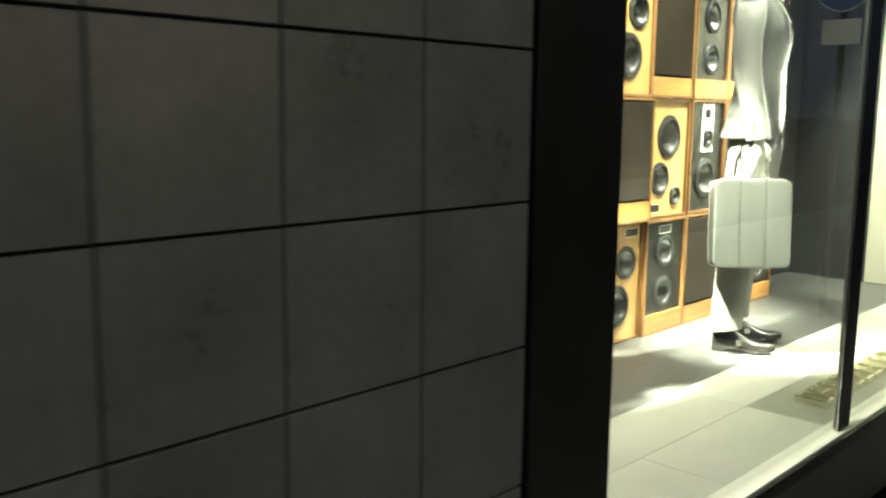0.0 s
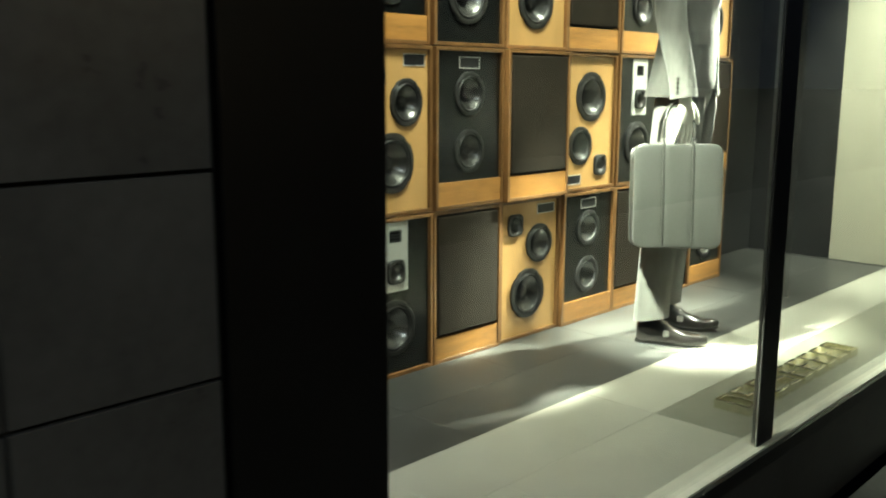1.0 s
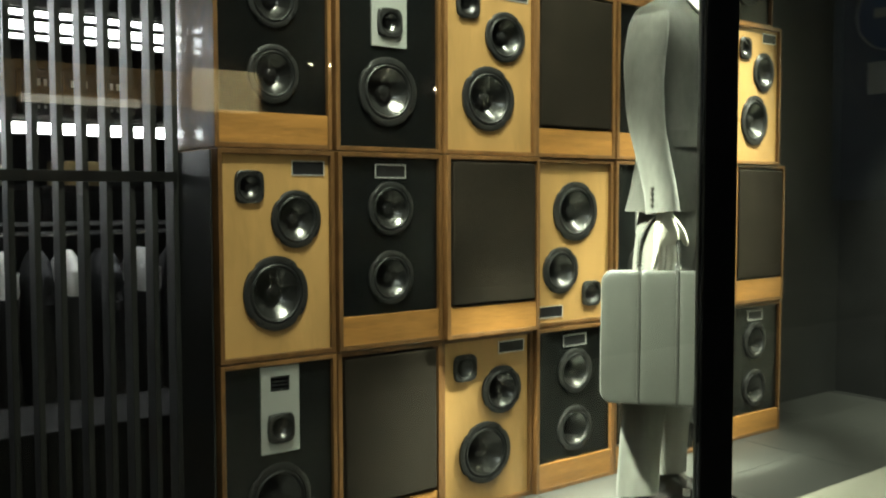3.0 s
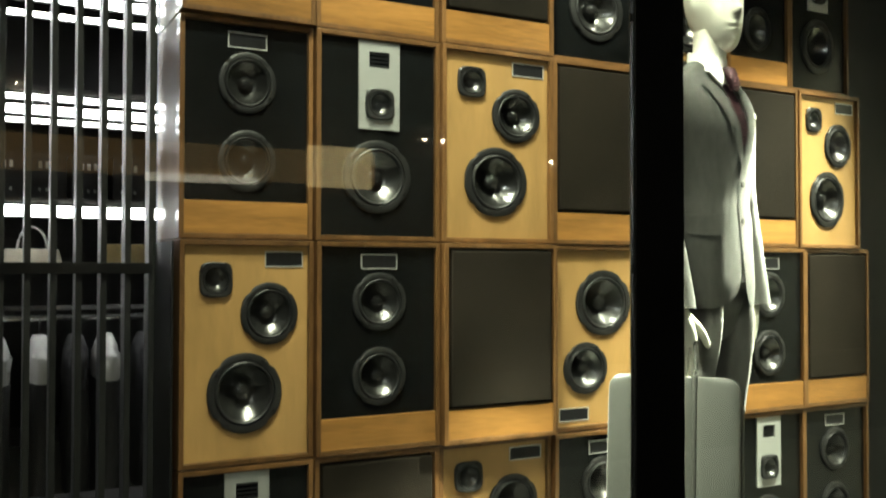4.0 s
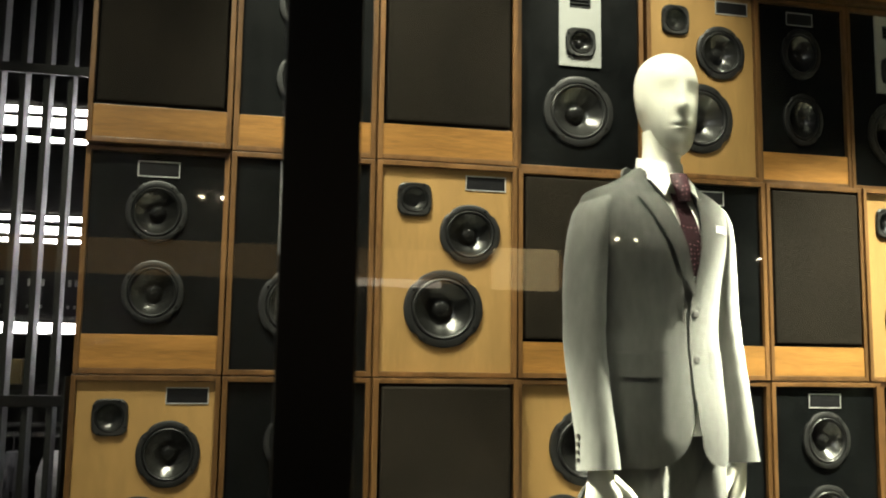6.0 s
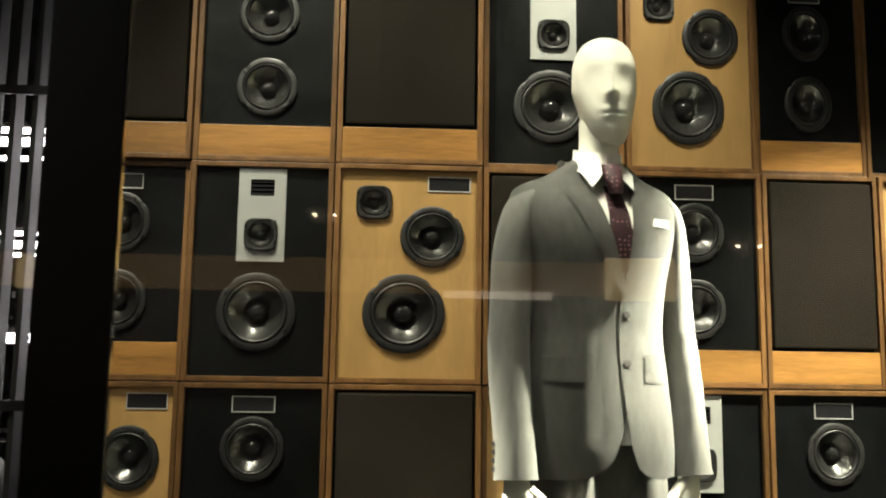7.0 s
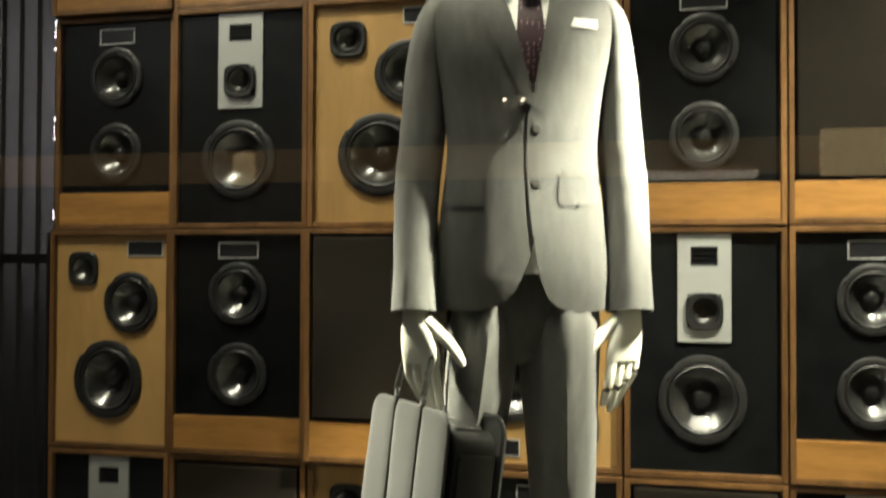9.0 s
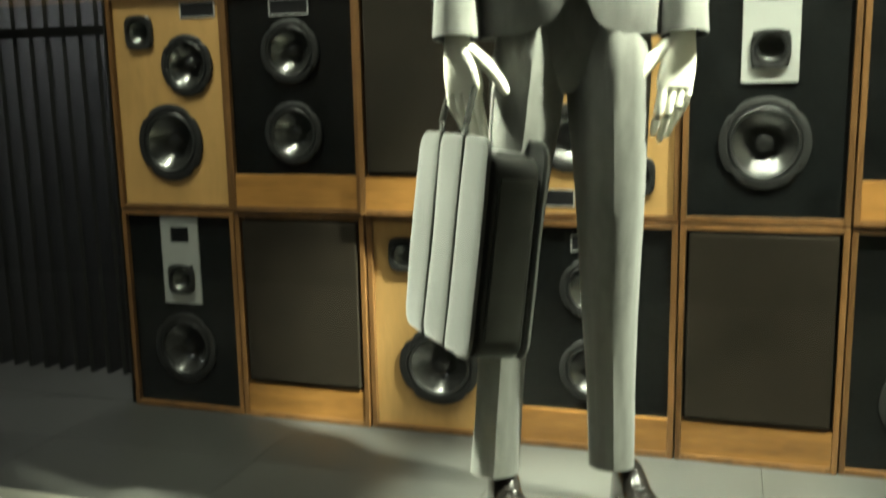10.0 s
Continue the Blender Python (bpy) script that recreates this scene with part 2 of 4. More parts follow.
setting("wall_street_far", box(-1.6, -1.085, 6.6, 22, 0.0, CEIL), M["joint"], "dark wall past the shop window", "wall")


def window():
    w = thing("window_1", "large clear shop window with black mullion", "window", kind="structure")
    for y0, y1 in ((1.744, 3.202), (3.306, 6.6)):
        g = part("pane", box(GLASS - 0.006, GLASS + 0.006, y0, y1, FLOOR, CEIL), M["glass"], w)
        g.visible_shadow = False
    part("mullion", box(-1.108, -1.088, 3.203, 3.305, FLOOR - 0.02, CEIL, 0.002), M["black_metal"], w, "black metal mullion")
    part("mullion_edge", box(-1.122, -1.109, 3.214, 3.296, FLOOR + 0.005, CEIL, 0.002), M["frame_grey"], w, "grey metal body of the mullion")
    part("ledge", box(-1.16, -1.072, 1.744, 6.39, FLOOR - 0.05, FLOOR + 0.004, 0.002), M["ledge"], w, "pale ledge along the foot of the glass")
    part("bottom_rail", box(-1.0715, -1.055, 1.744, 6.6, FLOOR - 0.045, FLOOR - 0.001, 0.002), M["black_metal"], w, "black rail below the glass")
    return w


window()


# ---- loudspeakers ----
SW, SH, SD = 0.382, 0.588, 0.29
BASE = 0.1


def cabinet(s, wood, depth=SD):
    """A box open to the front: top, bottom, two sides and a back."""
    b, t = 0.002, 0.014
    h = SW / 2
    bm = bmesh.new()
    add_box(bm, -depth, 0, -h, -h + t, 0, SH, b)
    add_box(bm, -depth, 0, h - t, h, 0, SH, b)
    add_box(bm, -depth, 0, -h + t, h - t, SH - t, SH, b)
    add_box(bm, -depth, 0, -h + t, h - t, 0, t, b)
    add_box(bm, -depth, -depth + 0.012, -h + t, h - t, t, SH - t)
    part("cabinet", bm, wood, s)


def panel(s, name, material, z0, z1, x0=-0.034, x1=-0.014, inset=0.0142, bevel=0.0015, label=""):
    h = SW / 2 - inset
    return part(name, box(x0, x1, -h, h, z0, z1, bevel), material, s, label)


def baffle(s, material, z0, holes, label=""):
    """The front board, with a round hole for every driver."""
    bm = bmesh.new()
    h, z1, x = SW / 2 - 0.0142, SH - 0.0142, -0.014
    loops = [[(-h, z0), (h, z0), (h, z1), (-h, z1)]]
    for y, z, r in holes:
        loops.append([(y + r * 0.86 * math.cos(2 * math.pi * k / 32), z + r * 0.86 * math.sin(2 * math.pi * k / 32)) for k in range(32)])
    edges = []
    for lp in loops:
        vs = [bm.verts.new((x, py, pz)) for py, pz in lp]
        edges += [bm.edges.new((a, b)) for a, b in zip(vs, vs[1:] + vs[:1])]
    bmesh.ops.triangle_fill(bm, edges=edges, use_beauty=True)
    ex = bmesh.ops.extrude_face_region(bm, geom=bm.faces[:])
    bmesh.ops.translate(bm, verts=[v for v in ex["geom"] if isinstance(v, bmesh.types.BMVert)], vec=(-0.018, 0, 0))
    part("baffle", bm, material, s, label)
    part("inside", box(-0.075, -0.06, -h, h, z0, z1), M["baffle"], s)


def driver(s, name, y, z, r, x=-0.014, squared=False):
    """A moulded ring with four bites, rubber roll, cone and dust cap."""
    sq = 3 if squared else 0
    ring = part(name, lathe([(r, x - 0.001), (r, x + 0.007), (r * 0.93, x + 0.010), (r * 0.82, x + 0.009), (r * 0.80, x + 0.001), (r * 0.79, x - 0.012)],
                            40, sq, 0 if squared else r * 0.055, cy=y, cz=z, cap=False), M["rubber"], s, "moulded black driver ring", True)
    roll = [(r * 0.81, x + 0.002), (r * 0.79, x + 0.007), (r * 0.75, x + 0.0095), (r * 0.71, x + 0.007), (r * 0.69, x + 0.002), (r * 0.685, x - 0.004)]
    part("surround", lathe(roll, 40, cy=y, cz=z, cap=False), M["rubber"], ring, "", True)
    cone = [(r * 0.695, x + 0.003), (r * 0.6, x - r * 0.07), (r * 0.5, x - r * 0.15), (r * 0.4, x - r * 0.23), (r * 0.3, x - r * 0.3), (r * 0.2, x - r * 0.32)]
    part("cone", lathe(cone, 40, cy=y, cz=z), M["cone"], ring, "glossy dark cone", True)
    cap = [(r * 0.27, x - r * 0.31), (r * 0.26, x - r * 0.22), (r * 0.2, x - r * 0.14), (r * 0.12, x - r * 0.1), (r * 0.04, x - r * 0.085)]
    part("dust_cap", lathe(cap, 28, cy=y, cz=z), M["cap"], ring, "", True)
    for k in range(4):
        a = math.pi / 4 + k * math.pi / 2 + 0.24
        rr = r * (1.02 if squared else 0.9)
        part("screw", lathe([(0.0032, x + 0.009), (0.0028, x + 0.0115), (0.001, x + 0.0118)], 8,
                            cy=y + rr * math.cos(a), cz=z + rr * math.sin(a)), M["cap"], ring)
    return ring


def badge(s, y, z, w=0.112, h=0.042, x=-0.014):
    b = part("badge", box(x - 0.001, x + 0.001, y - w / 2, y + w / 2, z - h / 2, z + h / 2), M["label_dark"], s, "small dark label in a silver frame")
    t = 0.0028
    bm = bmesh.new()
    for y0, y1, z0, z1 in ((-w / 2, w / 2, h / 2 - t, h / 2), (-w / 2, w / 2, -h / 2, -h / 2 + t), (-w / 2, -w / 2 + t, -h / 2 + t, h / 2 - t), (w / 2 - t, w / 2, -h / 2 + t, h / 2 - t)):
        add_box(bm, x - 0.001, x + 0.0022, y + y0, y + y1, z + z0, z + z1)
    part("frame", bm, M["label_frame"], b)


def grille_speaker(wood, label):
    s = thing("loudspeaker", label, "loudspeaker", group="wall of stacked loudspeakers")
    cabinet(s, wood)
    panel(s, "base_panel", M["teak"], 0.0142, BASE, -0.03, -0.003)
    g = panel(s, "grille", M["cloth"], BASE + 0.008, SH - 0.022, -0.03, 0.002, 0.022, 0.006, "brown woven grille cloth")
    panel(s, "backing", M["baffle"], BASE, SH - 0.0142, -0.06, -0.03)
    return s


def twin_speaker(label):
    s = thing("loudspeaker", label, "loudspeaker", group="wall of stacked loudspeakers")
    cabinet(s, M["walnut"])
    panel(s, "base_panel", M["teak"], 0.0142, BASE, -0.03, -0.003)
    baffle(s, M["baffle"], BASE, [(0, SH - 0.168, 0.082), (0, SH - 0.378, 0.082)])
    badge(s, 0.0, SH - 0.055)
    driver(s, "upper_driver", 0.0, SH - 0.168, 0.082)
    driver(s, "lower_driver", 0.0, SH - 0.378, 0.082)
    return s


def three_way(label, turned=False):
    s = thing("loudspeaker", label, "loudspeaker", group="wall of stacked loudspeakers")
    cabinet(s, M["walnut"])
    f = (lambda y, z: (-y, SH - z)) if turned else (lambda y, z: (y, z))
    baffle(s, M["maple"], 0.0142, [(*f(-0.09, SH - 0.104), 0.046), (*f(0.062, SH - 0.195), 0.083), (*f(-0.008, SH - 0.403), 0.106)], "pale maple front panel")
    driver(s, "tweeter", *f(-0.09, SH - 0.104), 0.046, squared=True)
    driver(s, "midrange", *f(0.062, SH - 0.195), 0.083)
    driver(s, "woofer", *f(-0.008, SH - 0.403), 0.106)
    badge(s, *f(0.105, SH - 0.05))
    return s


def horn_speaker(label):
    s = thing("loudspeaker", label, "loudspeaker", group="wall of stacked loudspeakers")
    cabinet(s, M["walnut"])
    baffle(s, M["baffle"], 0.0142, [(0, SH - 0.07, 0.03), (0, SH - 0.198, 0.044), (-0.005, SH - 0.405, 0.104)])
    x = -0.014
    y0, y1, z0, z1 = -0.063, 0.063, SH - 0.27, SH - 0.018
    wy, wz0, wz1 = 0.032, SH - 0.092, SH - 0.047
    bm = bmesh.new()
    for a, b, c, d in ((y0, y1, z0, SH - 0.238), (y0, -0.04, SH - 0.238, SH - 0.158), (0.04, y1, SH - 0.238, SH - 0.158), (y0, y1, SH - 0.158, wz0), (y0, y1, wz1, z1), (y0, -wy, wz0, wz1), (wy, y1, wz0, wz1)):
        add_box(bm, x, x + 0.006, a, b, c, d)
    p = part("tweeter_plate", bm, M["plate"], s, "silver plate with a square window")
    bm = bmesh.new()
    for k in range(4):
        add_box(bm, x, x + 0.003, -wy, wy, wz0 + 0.004 + k * 0.011, wz0 + 0.0085 + k * 0.011)
    part("horn_vane", bm, M["label_dark"], p)
    driver(s, "tweeter", 0.0, SH - 0.198, 0.044, x + 0.006, True)
    driver(s, "woofer", -0.005, SH - 0.405, 0.104)
    return s


COLS = (2.75, 3.115, 3.5, 3.9, 4.297, 4.668)
RIGHT = ((5.03, 5.39), (5.03, 5.39), (4.995, 5.33), (4.985, 5.31), (4.985, 5.31))   # ends of the last two columns, row by row
ROWZ = (FLOOR, 0.92, 1.512, 2.1, 2.69)
PLAN = ("HGTBGHB", "TBGtHBG", "BHTGBGT", "GBGHTBH", "HTBGHTB")   # rows from the floor up
KINDS = {
    "G": grille_speaker(M["walnut"], "wooden loudspeaker with brown cloth grille above a plain wood panel"),
    "B": twin_speaker("black-fronted wooden loudspeaker with two round drivers over a wood panel"),
    "T": three_way("walnut loudspeaker with pale maple front and three drivers"),
    "t": three_way("walnut loudspeaker with maple front standing upside down", True),
    "H": horn_speaker("black-fronted walnut loudspeaker with silver tweeter plate and large woofer"),
}
SET = {(1, 2): 0.02, (2, 0): -0.02, (3, 5): -0.02, (3, 6): -0.03, (3, 3): -0.012, (2, 6): 0.01}   # pulled out or pushed back
placed = set()
rnd = random.Random(4)
for r, row in enumerate(PLAN):
    for c, kind in enumerate(row):
        cols = COLS + RIGHT[r]
        wide = (cols[c + 1] - cols[c] - 0.004) / SW
        high = ((ROWZ[r + 1] if r < 4 else 3.28) - ROWZ[r] - 0.003) / SH
        proud = rnd.uniform(-0.006, 0.012) + SET.get((r, c), 0.0)
        m = pose(WALL + proud, (cols[c] + cols[c + 1]) / 2, ROWZ[r] + (0.0 if r == 0 else 0.001), 0, 0, rnd.uniform(-0.5, 0.5))
        s = KINDS[kind]
        if kind in placed:
            copy_thing(s, m).scale = (1, wide, high)
        else:
            placed.add(kind)
            s.matrix_basis = m @ Matrix.Diagonal((1, wide, high, 1))


# ---- the dressed mannequin ----
BODY = pose(-1.88, 4.11, 0, 0, 0, 12)
M.update({
    "plaster": mat("mannequin_lacquer", (0.8, 0.79, 0.69), 0.38, 0, 0.03, 3, bump=0.03),
    "wool": mat("grey_wool", (0.082, 0.082, 0.074), 0.8, 0, 0.24, 7, (1, 1, 0.35), 0.28, 650, sheen=0.15),
    "shirt": mat("white_shirt", (0.74, 0.74, 0.70), 0.75, 0, 0.04, 12, bump=0.2, bump_scale=400),
    "horn": mat("dark_button", (0.02, 0.018, 0.015), 0.6, 0, 0.2, 60),
    "leather": mat("grey_leather", (0.019, 0.02, 0.0165), 0.34, 0, 0.1, 8, bump=0.3, bump_scale=350, spec=0.9, sheen=0.25),
    "side_leather": mat("dark_side_leather", (0.014, 0.014, 0.012), 0.6, 0, 0.15, 8, bump=0.3, bump_scale=350, spec=0.25),
    "trim": mat("black_leather", (0.018, 0.018, 0.016), 0.32, 0, 0.2, 20, bump=0.15, bump_scale=250),
    "patent": mat("black_shoe_leather", (0.016, 0.014, 0.013), 0.13, 0, 0.2, 12, spec=0.7, coat=0.6),
})


def tie_material():
    m = mat("tie_silk", (0.03, 0.004, 0.009), 0.62, 0, 0.3, 14)
    nt = m.node_tree
    bs = nt.nodes["Principled BSDF"]
    co = nt.nodes.new("ShaderNodeTexCoord")
    vo = nt.nodes.new("ShaderNodeTexVoronoi")
    vo.inputs["Scale"].default_value = 95
    vo.inputs["Randomness"].default_value = 0.35
    nt.links.new(co.outputs["Object"], vo.inputs["Vector"])
    cr = nt.nodes.new("ShaderNodeValToRGB")
    cr.color_ramp.elements[0].position, cr.color_ramp.elements[1].position = 0.2, 0.27
    cr.color_ramp.elements[0].color, cr.color_ramp.elements[1].color = (1, 1, 1, 1), (0, 0, 0, 1)
    nt.links.new(vo.outputs["Distance"], cr.inputs["Fac"])
    mx = nt.nodes.new("ShaderNodeMix")
    mx.data_type = "RGBA"
    mx.inputs[7].default_value = (0.24, 0.12, 0.14, 1)
    nt.links.new(cr.outputs["Color"], mx.inputs[0])
    nt.links.new(bs.inputs["Base Color"].links[0].from_socket, mx.inputs[6])
    nt.links.new(mx.outputs[2], bs.inputs["Base Color"])
    return m


M["tie"] = tie_material()

# height, half width, front, back, squareness, forward shift
TRUNK = [
    (1.33, 0.170, 0.118, 0.158, 2.05, -0.005), (1.40, 0.169, 0.118, 0.142, 2.05, 0.0), (1.50, 0.161, 0.115, 0.120, 2.05, 0.0),
    (1.60, 0.149, 0.110, 0.104, 2.05, 0.0), (1.66, 0.147, 0.110, 0.102, 2.05, 0.0), (1.74, 0.158, 0.116, 0.108, 2.1, -0.002),
    (1.82, 0.176, 0.122, 0.118, 2.2, -0.005), (1.88, 0.186, 0.112, 0.118, 2.4, -0.010), (1.92, 0.193, 0.094, 0.108, 2.3, -0.014),
    (1.950, 0.180, 0.076, 0.092, 2.1, -0.016), (1.975, 0.122, 0.066, 0.078, 2.0, -0.014), (1.998, 0.082, 0.058, 0.066, 2.0, -0.006), (2.012, 0.062, 0.052, 0.06, 2.0, 0.0),
]
TRUNK_FINE = smooth_rows(TRUNK, 5)


def trunk_at(z):
    rows = TRUNK_FINE
    for a, b in zip(rows, rows[1:]):
        if a[0] <= z <= b[0]:
            k = (z - a[0]) / (b[0] - a[0])
            return [p + (q - p) * k for p, q in zip(a, b)]
    return rows[0] if z < rows[0][0] else rows[-1]


def front_x(y, z, lift=0.0):
    _, hw, fr, _, e, sh = trunk_at(z)
    return sh + fr * max(0.0, 1 - min(1, abs(y) / hw) ** e) ** (1 / e) + lift


def between(z, table):
    for (a, p), (b, q) in zip(table, table[1:]):
        if a <= z <= b:
            return p + (q - p) * (z - a) / (b - a)
    return table[0][1] if z < table[0][0] else table[-1][1]


EDGE_LEFT = [(1.33, 0.086), (1.337, 0.062), (1.348, 0.046), (1.37, 0.032), (1.42, 0.02), (1.5, 0.008), (1.6, 0.0), (1.68, 0.002), (1.72, 0.012), (1.99, 0.060), (2.012, 0.058)]
EDGE_RIGHT = [(1.33, -0.092), (1.337, -0.062), (1.348, -0.040), (1.37, -0.018), (1.42, 0.004), (1.5, 0.026), (1.6, 0.038), (1.68, 0.034), (1.72, 0.012), (1.99, -0.060), (2.012, -0.058)]


def crease(y, z):
    """Soft folds that gather at the button and below the chest."""
    d = math.hypot(y * 1.2, z - 1.655)
    a = math.atan2(z - 1.655, abs(y) + 0.02)
    return 0.0008 * math.sin(a * 7 + 0.6) * math.exp(-((d - 0.1) / 0.07) ** 2) + 0.003 * noise.noise((y * 10, z * 6, 1.7))


def jacket_body():
    bm = bmesh.new()
    seg, rings = 60, []
    for z, hw, fr, bk, e, sh in TRUNK_FINE:
        def ang(y):
            return math.asin(min(1, abs(y) / hw) ** (e / 2)) * (1 if y >= 0 else -1)
        a0, a1 = ang(between(z, EDGE_LEFT)), 2 * math.pi + ang(between(z, EDGE_RIGHT))
        ring = []
        for i in range(seg + 1):
            a = a0 + (a1 - a0) * i / seg
            c, s = math.cos(a), math.sin(a)
            dep = fr if c >= 0 else bk
            x = sh + dep * math.copysign(abs(c) ** (2 / e), c)
            y = hw * math.copysign(abs(s) ** (2 / e), s)
            grow = 1 + crease(y, z) * 6 * (1 if c > 0 else 0.6)
            under = 0.0035 * max(0, (i - seg + 6) / 6) if 1.4 < z < 1.72 else 0
            ring.append(bm.verts.new((x * grow - under, y * grow, z)))
        rings.append(ring)
    for a, b in zip(rings, rings[1:]):
        for i in range(seg):
            bm.faces.new((a[i], a[i + 1], b[i + 1], b[i]))
    bmesh.ops.solidify(bm, geom=bm.faces[:], thickness=0.0025)
    return bm


def patch(outline_rows, lift, thick=0.003, cols=18):
    """A cloth piece on the chest: rows of (z, y from, y to)."""
    bm = bmesh.new()
    rings = []
    for z, y0, y1 in outline_rows:
        ring = []
        for i in range(cols + 1):
            y = y0 + (y1 - y0) * i / cols
            grow = 1 + crease(y, z) * 6
            ring.append(bm.verts.new((front_x(y, z) * grow + lift, y * grow, z)))
        rings.append(ring)
    for a, b in zip(rings, rings[1:]):
        for i in range(cols):
            bm.faces.new((a[i], a[i + 1], b[i + 1], b[i]))
    bmesh.ops.solidify(bm, geom=bm.faces[:], thickness=-thick)
    return bm


def sleeve_rows(side):
    """Down one arm: x, y, z, half depth, half width; rings stand square to the arm."""
    fw = 0.03 if side < 0 else 0.0
    return [(-0.016, side * 0.128, 1.938, 0.040, 0.014), (-0.016, side * 0.153, 1.927, 0.058, 0.023), (-0.016, side * 0.172, 1.900, 0.065, 0.032),
            (-0.017, side * 0.180, 1.857, 0.067, 0.038), (-0.019, side * 0.184, 1.815, 0.066, 0.042), (-0.021, side * 0.188, 1.77, 0.064, 0.044),
            (-0.022 + fw * 0.2, side * 0.194, 1.68, 0.060, 0.045), (-0.016 + fw * 0.4, side * 0.202, 1.60, 0.057, 0.044),
            (0.0 + fw * 0.7, side * 0.206, 1.50, 0.053, 0.042), (0.016 + fw, side * 0.206, 1.40, 0.050, 0.042), (0.026 + fw, side * 0.207, 1.328, 0.051, 0.045)]


def sleeve(side, seg=32):
    """A tailored sleeve with folds that run round the elbow."""
    bm = bmesh.new()
    rows = smooth_rows(sleeve_rows(side), 7)
    rings = []
    for i, (x, y, z, rx, ry) in enumerate(rows):
        a, b = rows[max(i - 1, 0)], rows[min(i + 1, len(rows) - 1)]
        d = Vector((b[0] - a[0], b[1] - a[1], b[2] - a[2])).normalized()
        u = (Vector((1, 0, 0)) - d * d.x).normalized()
        v = d.cross(u).normalized()
        ring = []
        for k in range(seg):
            q = 2 * math.pi * k / seg
            c, n = math.cos(q), math.sin(q)
            elbow = math.exp(-((z - 1.56) / 0.12) ** 2)
            fold = 0.014 * elbow * math.sin(z * 95 + 2.4 * c + side) * (0.6 + 0.4 * c)
            fold += 0.06 * noise.noise((c * 1.2 + side * 3, n * 1.2, z * 4)) + 0.03 * noise.noise((c * 4, n * 4 + side, z * 17))
            g = 1 + fold * (0.35 if z > 1.86 else 1.0)
            ring.append(bm.verts.new(Vector((x, y, z)) + u * rx * c * g + v * ry * n * g))
        rings.append(ring)
    for a, b in zip(rings, rings[1:]):
        for k in range(seg):
            bm.faces.new((a[k], a[(k + 1) % seg], b[(k + 1) % seg], b[k]))
    bm.faces.new(rings[0])
    bmesh.ops.recalc_face_normals(bm, faces=bm.faces)
    bmesh.ops.solidify(bm, geom=bm.faces[:], thickness=0.003)
    return bm


def shift(bm, dx, dy=0.0, dz=0.0):
    bmesh.ops.translate(bm, verts=bm.verts[:], vec=(dx, dy, dz))
    return bm


def suit_jacket():
    j = thing("suit_jacket", "grey wool two-button suit jacket worn by the mannequin", "jacket", BODY)
    part("body", jacket_body(), M["wool"], j, smooth=True)
    for side in (-1, 1):
        sl = part("sleeve", sleeve(side), M["wool"], j, smooth=True)
        fw = 0.03 if side < 0 else 0.0
        for k in range(4):
            part("cuff_button", loft([(0.012 + fw, side * 0.2495, 1.345 + k * 0.017, 0.0065, 0.003, 2, 0, 0), (0.012 + fw, side * 0.2505, 1.354 + k * 0.017, 0.0065, 0.003, 2, 0, 0)], 10, 1), M["horn"], sl)
    rows_l, rows_r = [], []
    for k in range(15):
        z = 1.69 + (1.944 - 1.69) * k / 14
        w = 0.004 + 0.058 * (k / 14) ** 0.75
        rows_l.append((z, between(z, EDGE_LEFT) - 0.002, between(z, EDGE_LEFT) + w))
        rows_r.append((z, between(z, EDGE_RIGHT) - w, between(z, EDGE_RIGHT) + 0.002))
    part("lapel", patch(rows_l, 0.008, 0.004), M["wool"], j, "notched lapel", True)
    part("lapel", patch(rows_r, 0.008, 0.004), M["wool"], j, "notched lapel", True)
    for side, edge in ((1, EDGE_LEFT), (-1, EDGE_RIGHT)):
        rows = []
        for k in range(9):
            z = 1.946 + 0.056 * k / 8
            inner, outer = side * abs(between(z, edge)), side * (abs(between(z, edge)) + 0.044 - 0.036 * (k / 8) ** 1.5)
            rows.append((z, min(inner, outer), max(inner, outer)))
        part("collar", patch(rows, 0.0055), M["wool"], j, "", True)
    back = [(-0.066 * math.cos(a), 0.078 * math.sin(a), 2.0 + 0.012 * math.cos(a)) for a in [math.pi * (k / 12 - 0.5) * 0.9 for k in range(13)]]
    part("back_collar", tube(back, 0.010, 8, flat=1.4), M["wool"], j, "", True)
    for side in (-1, 1):
        c = -0.102 if side < 0 else 0.104
        part("pocket_flap", patch([(z, c - 0.044 + e, c + 0.044 - e) for z, e in ((1.526, 0.008), (1.529, 0.003), (1.535, 0.0), (1.555, 0.0), (1.574, 0.0), (1.577, 0.001))], 0.0045 if side < 0 else 0.0018, 0.002), M["wool"], j, "flapped hip pocket", True)
        part("pocket_welt", patch([(z, c - 0.046, c + 0.046) for z in (1.578, 1.585)], 0.002, 0.002), M["wool"], j, "", True)
    part("breast_pocket", patch([(1.842 + 0.022 * k / 4, 0.076, 0.140) for k in range(5)], 0.0008, 0.001), M["wool"], j, "", True)
    for z in (1.667, 1.566):
        y = 0.018
        part("button", shift(lathe([(0.0085, -0.002), (0.0085, 0.0008), (0.007, 0.0015), (0.003, 0.0008)], 16, cy=y, cz=z), front_x(y, z) * (1 + crease(y, z) * 6) + 0.001), M["horn"], j, "dark horn button", True)
    return j


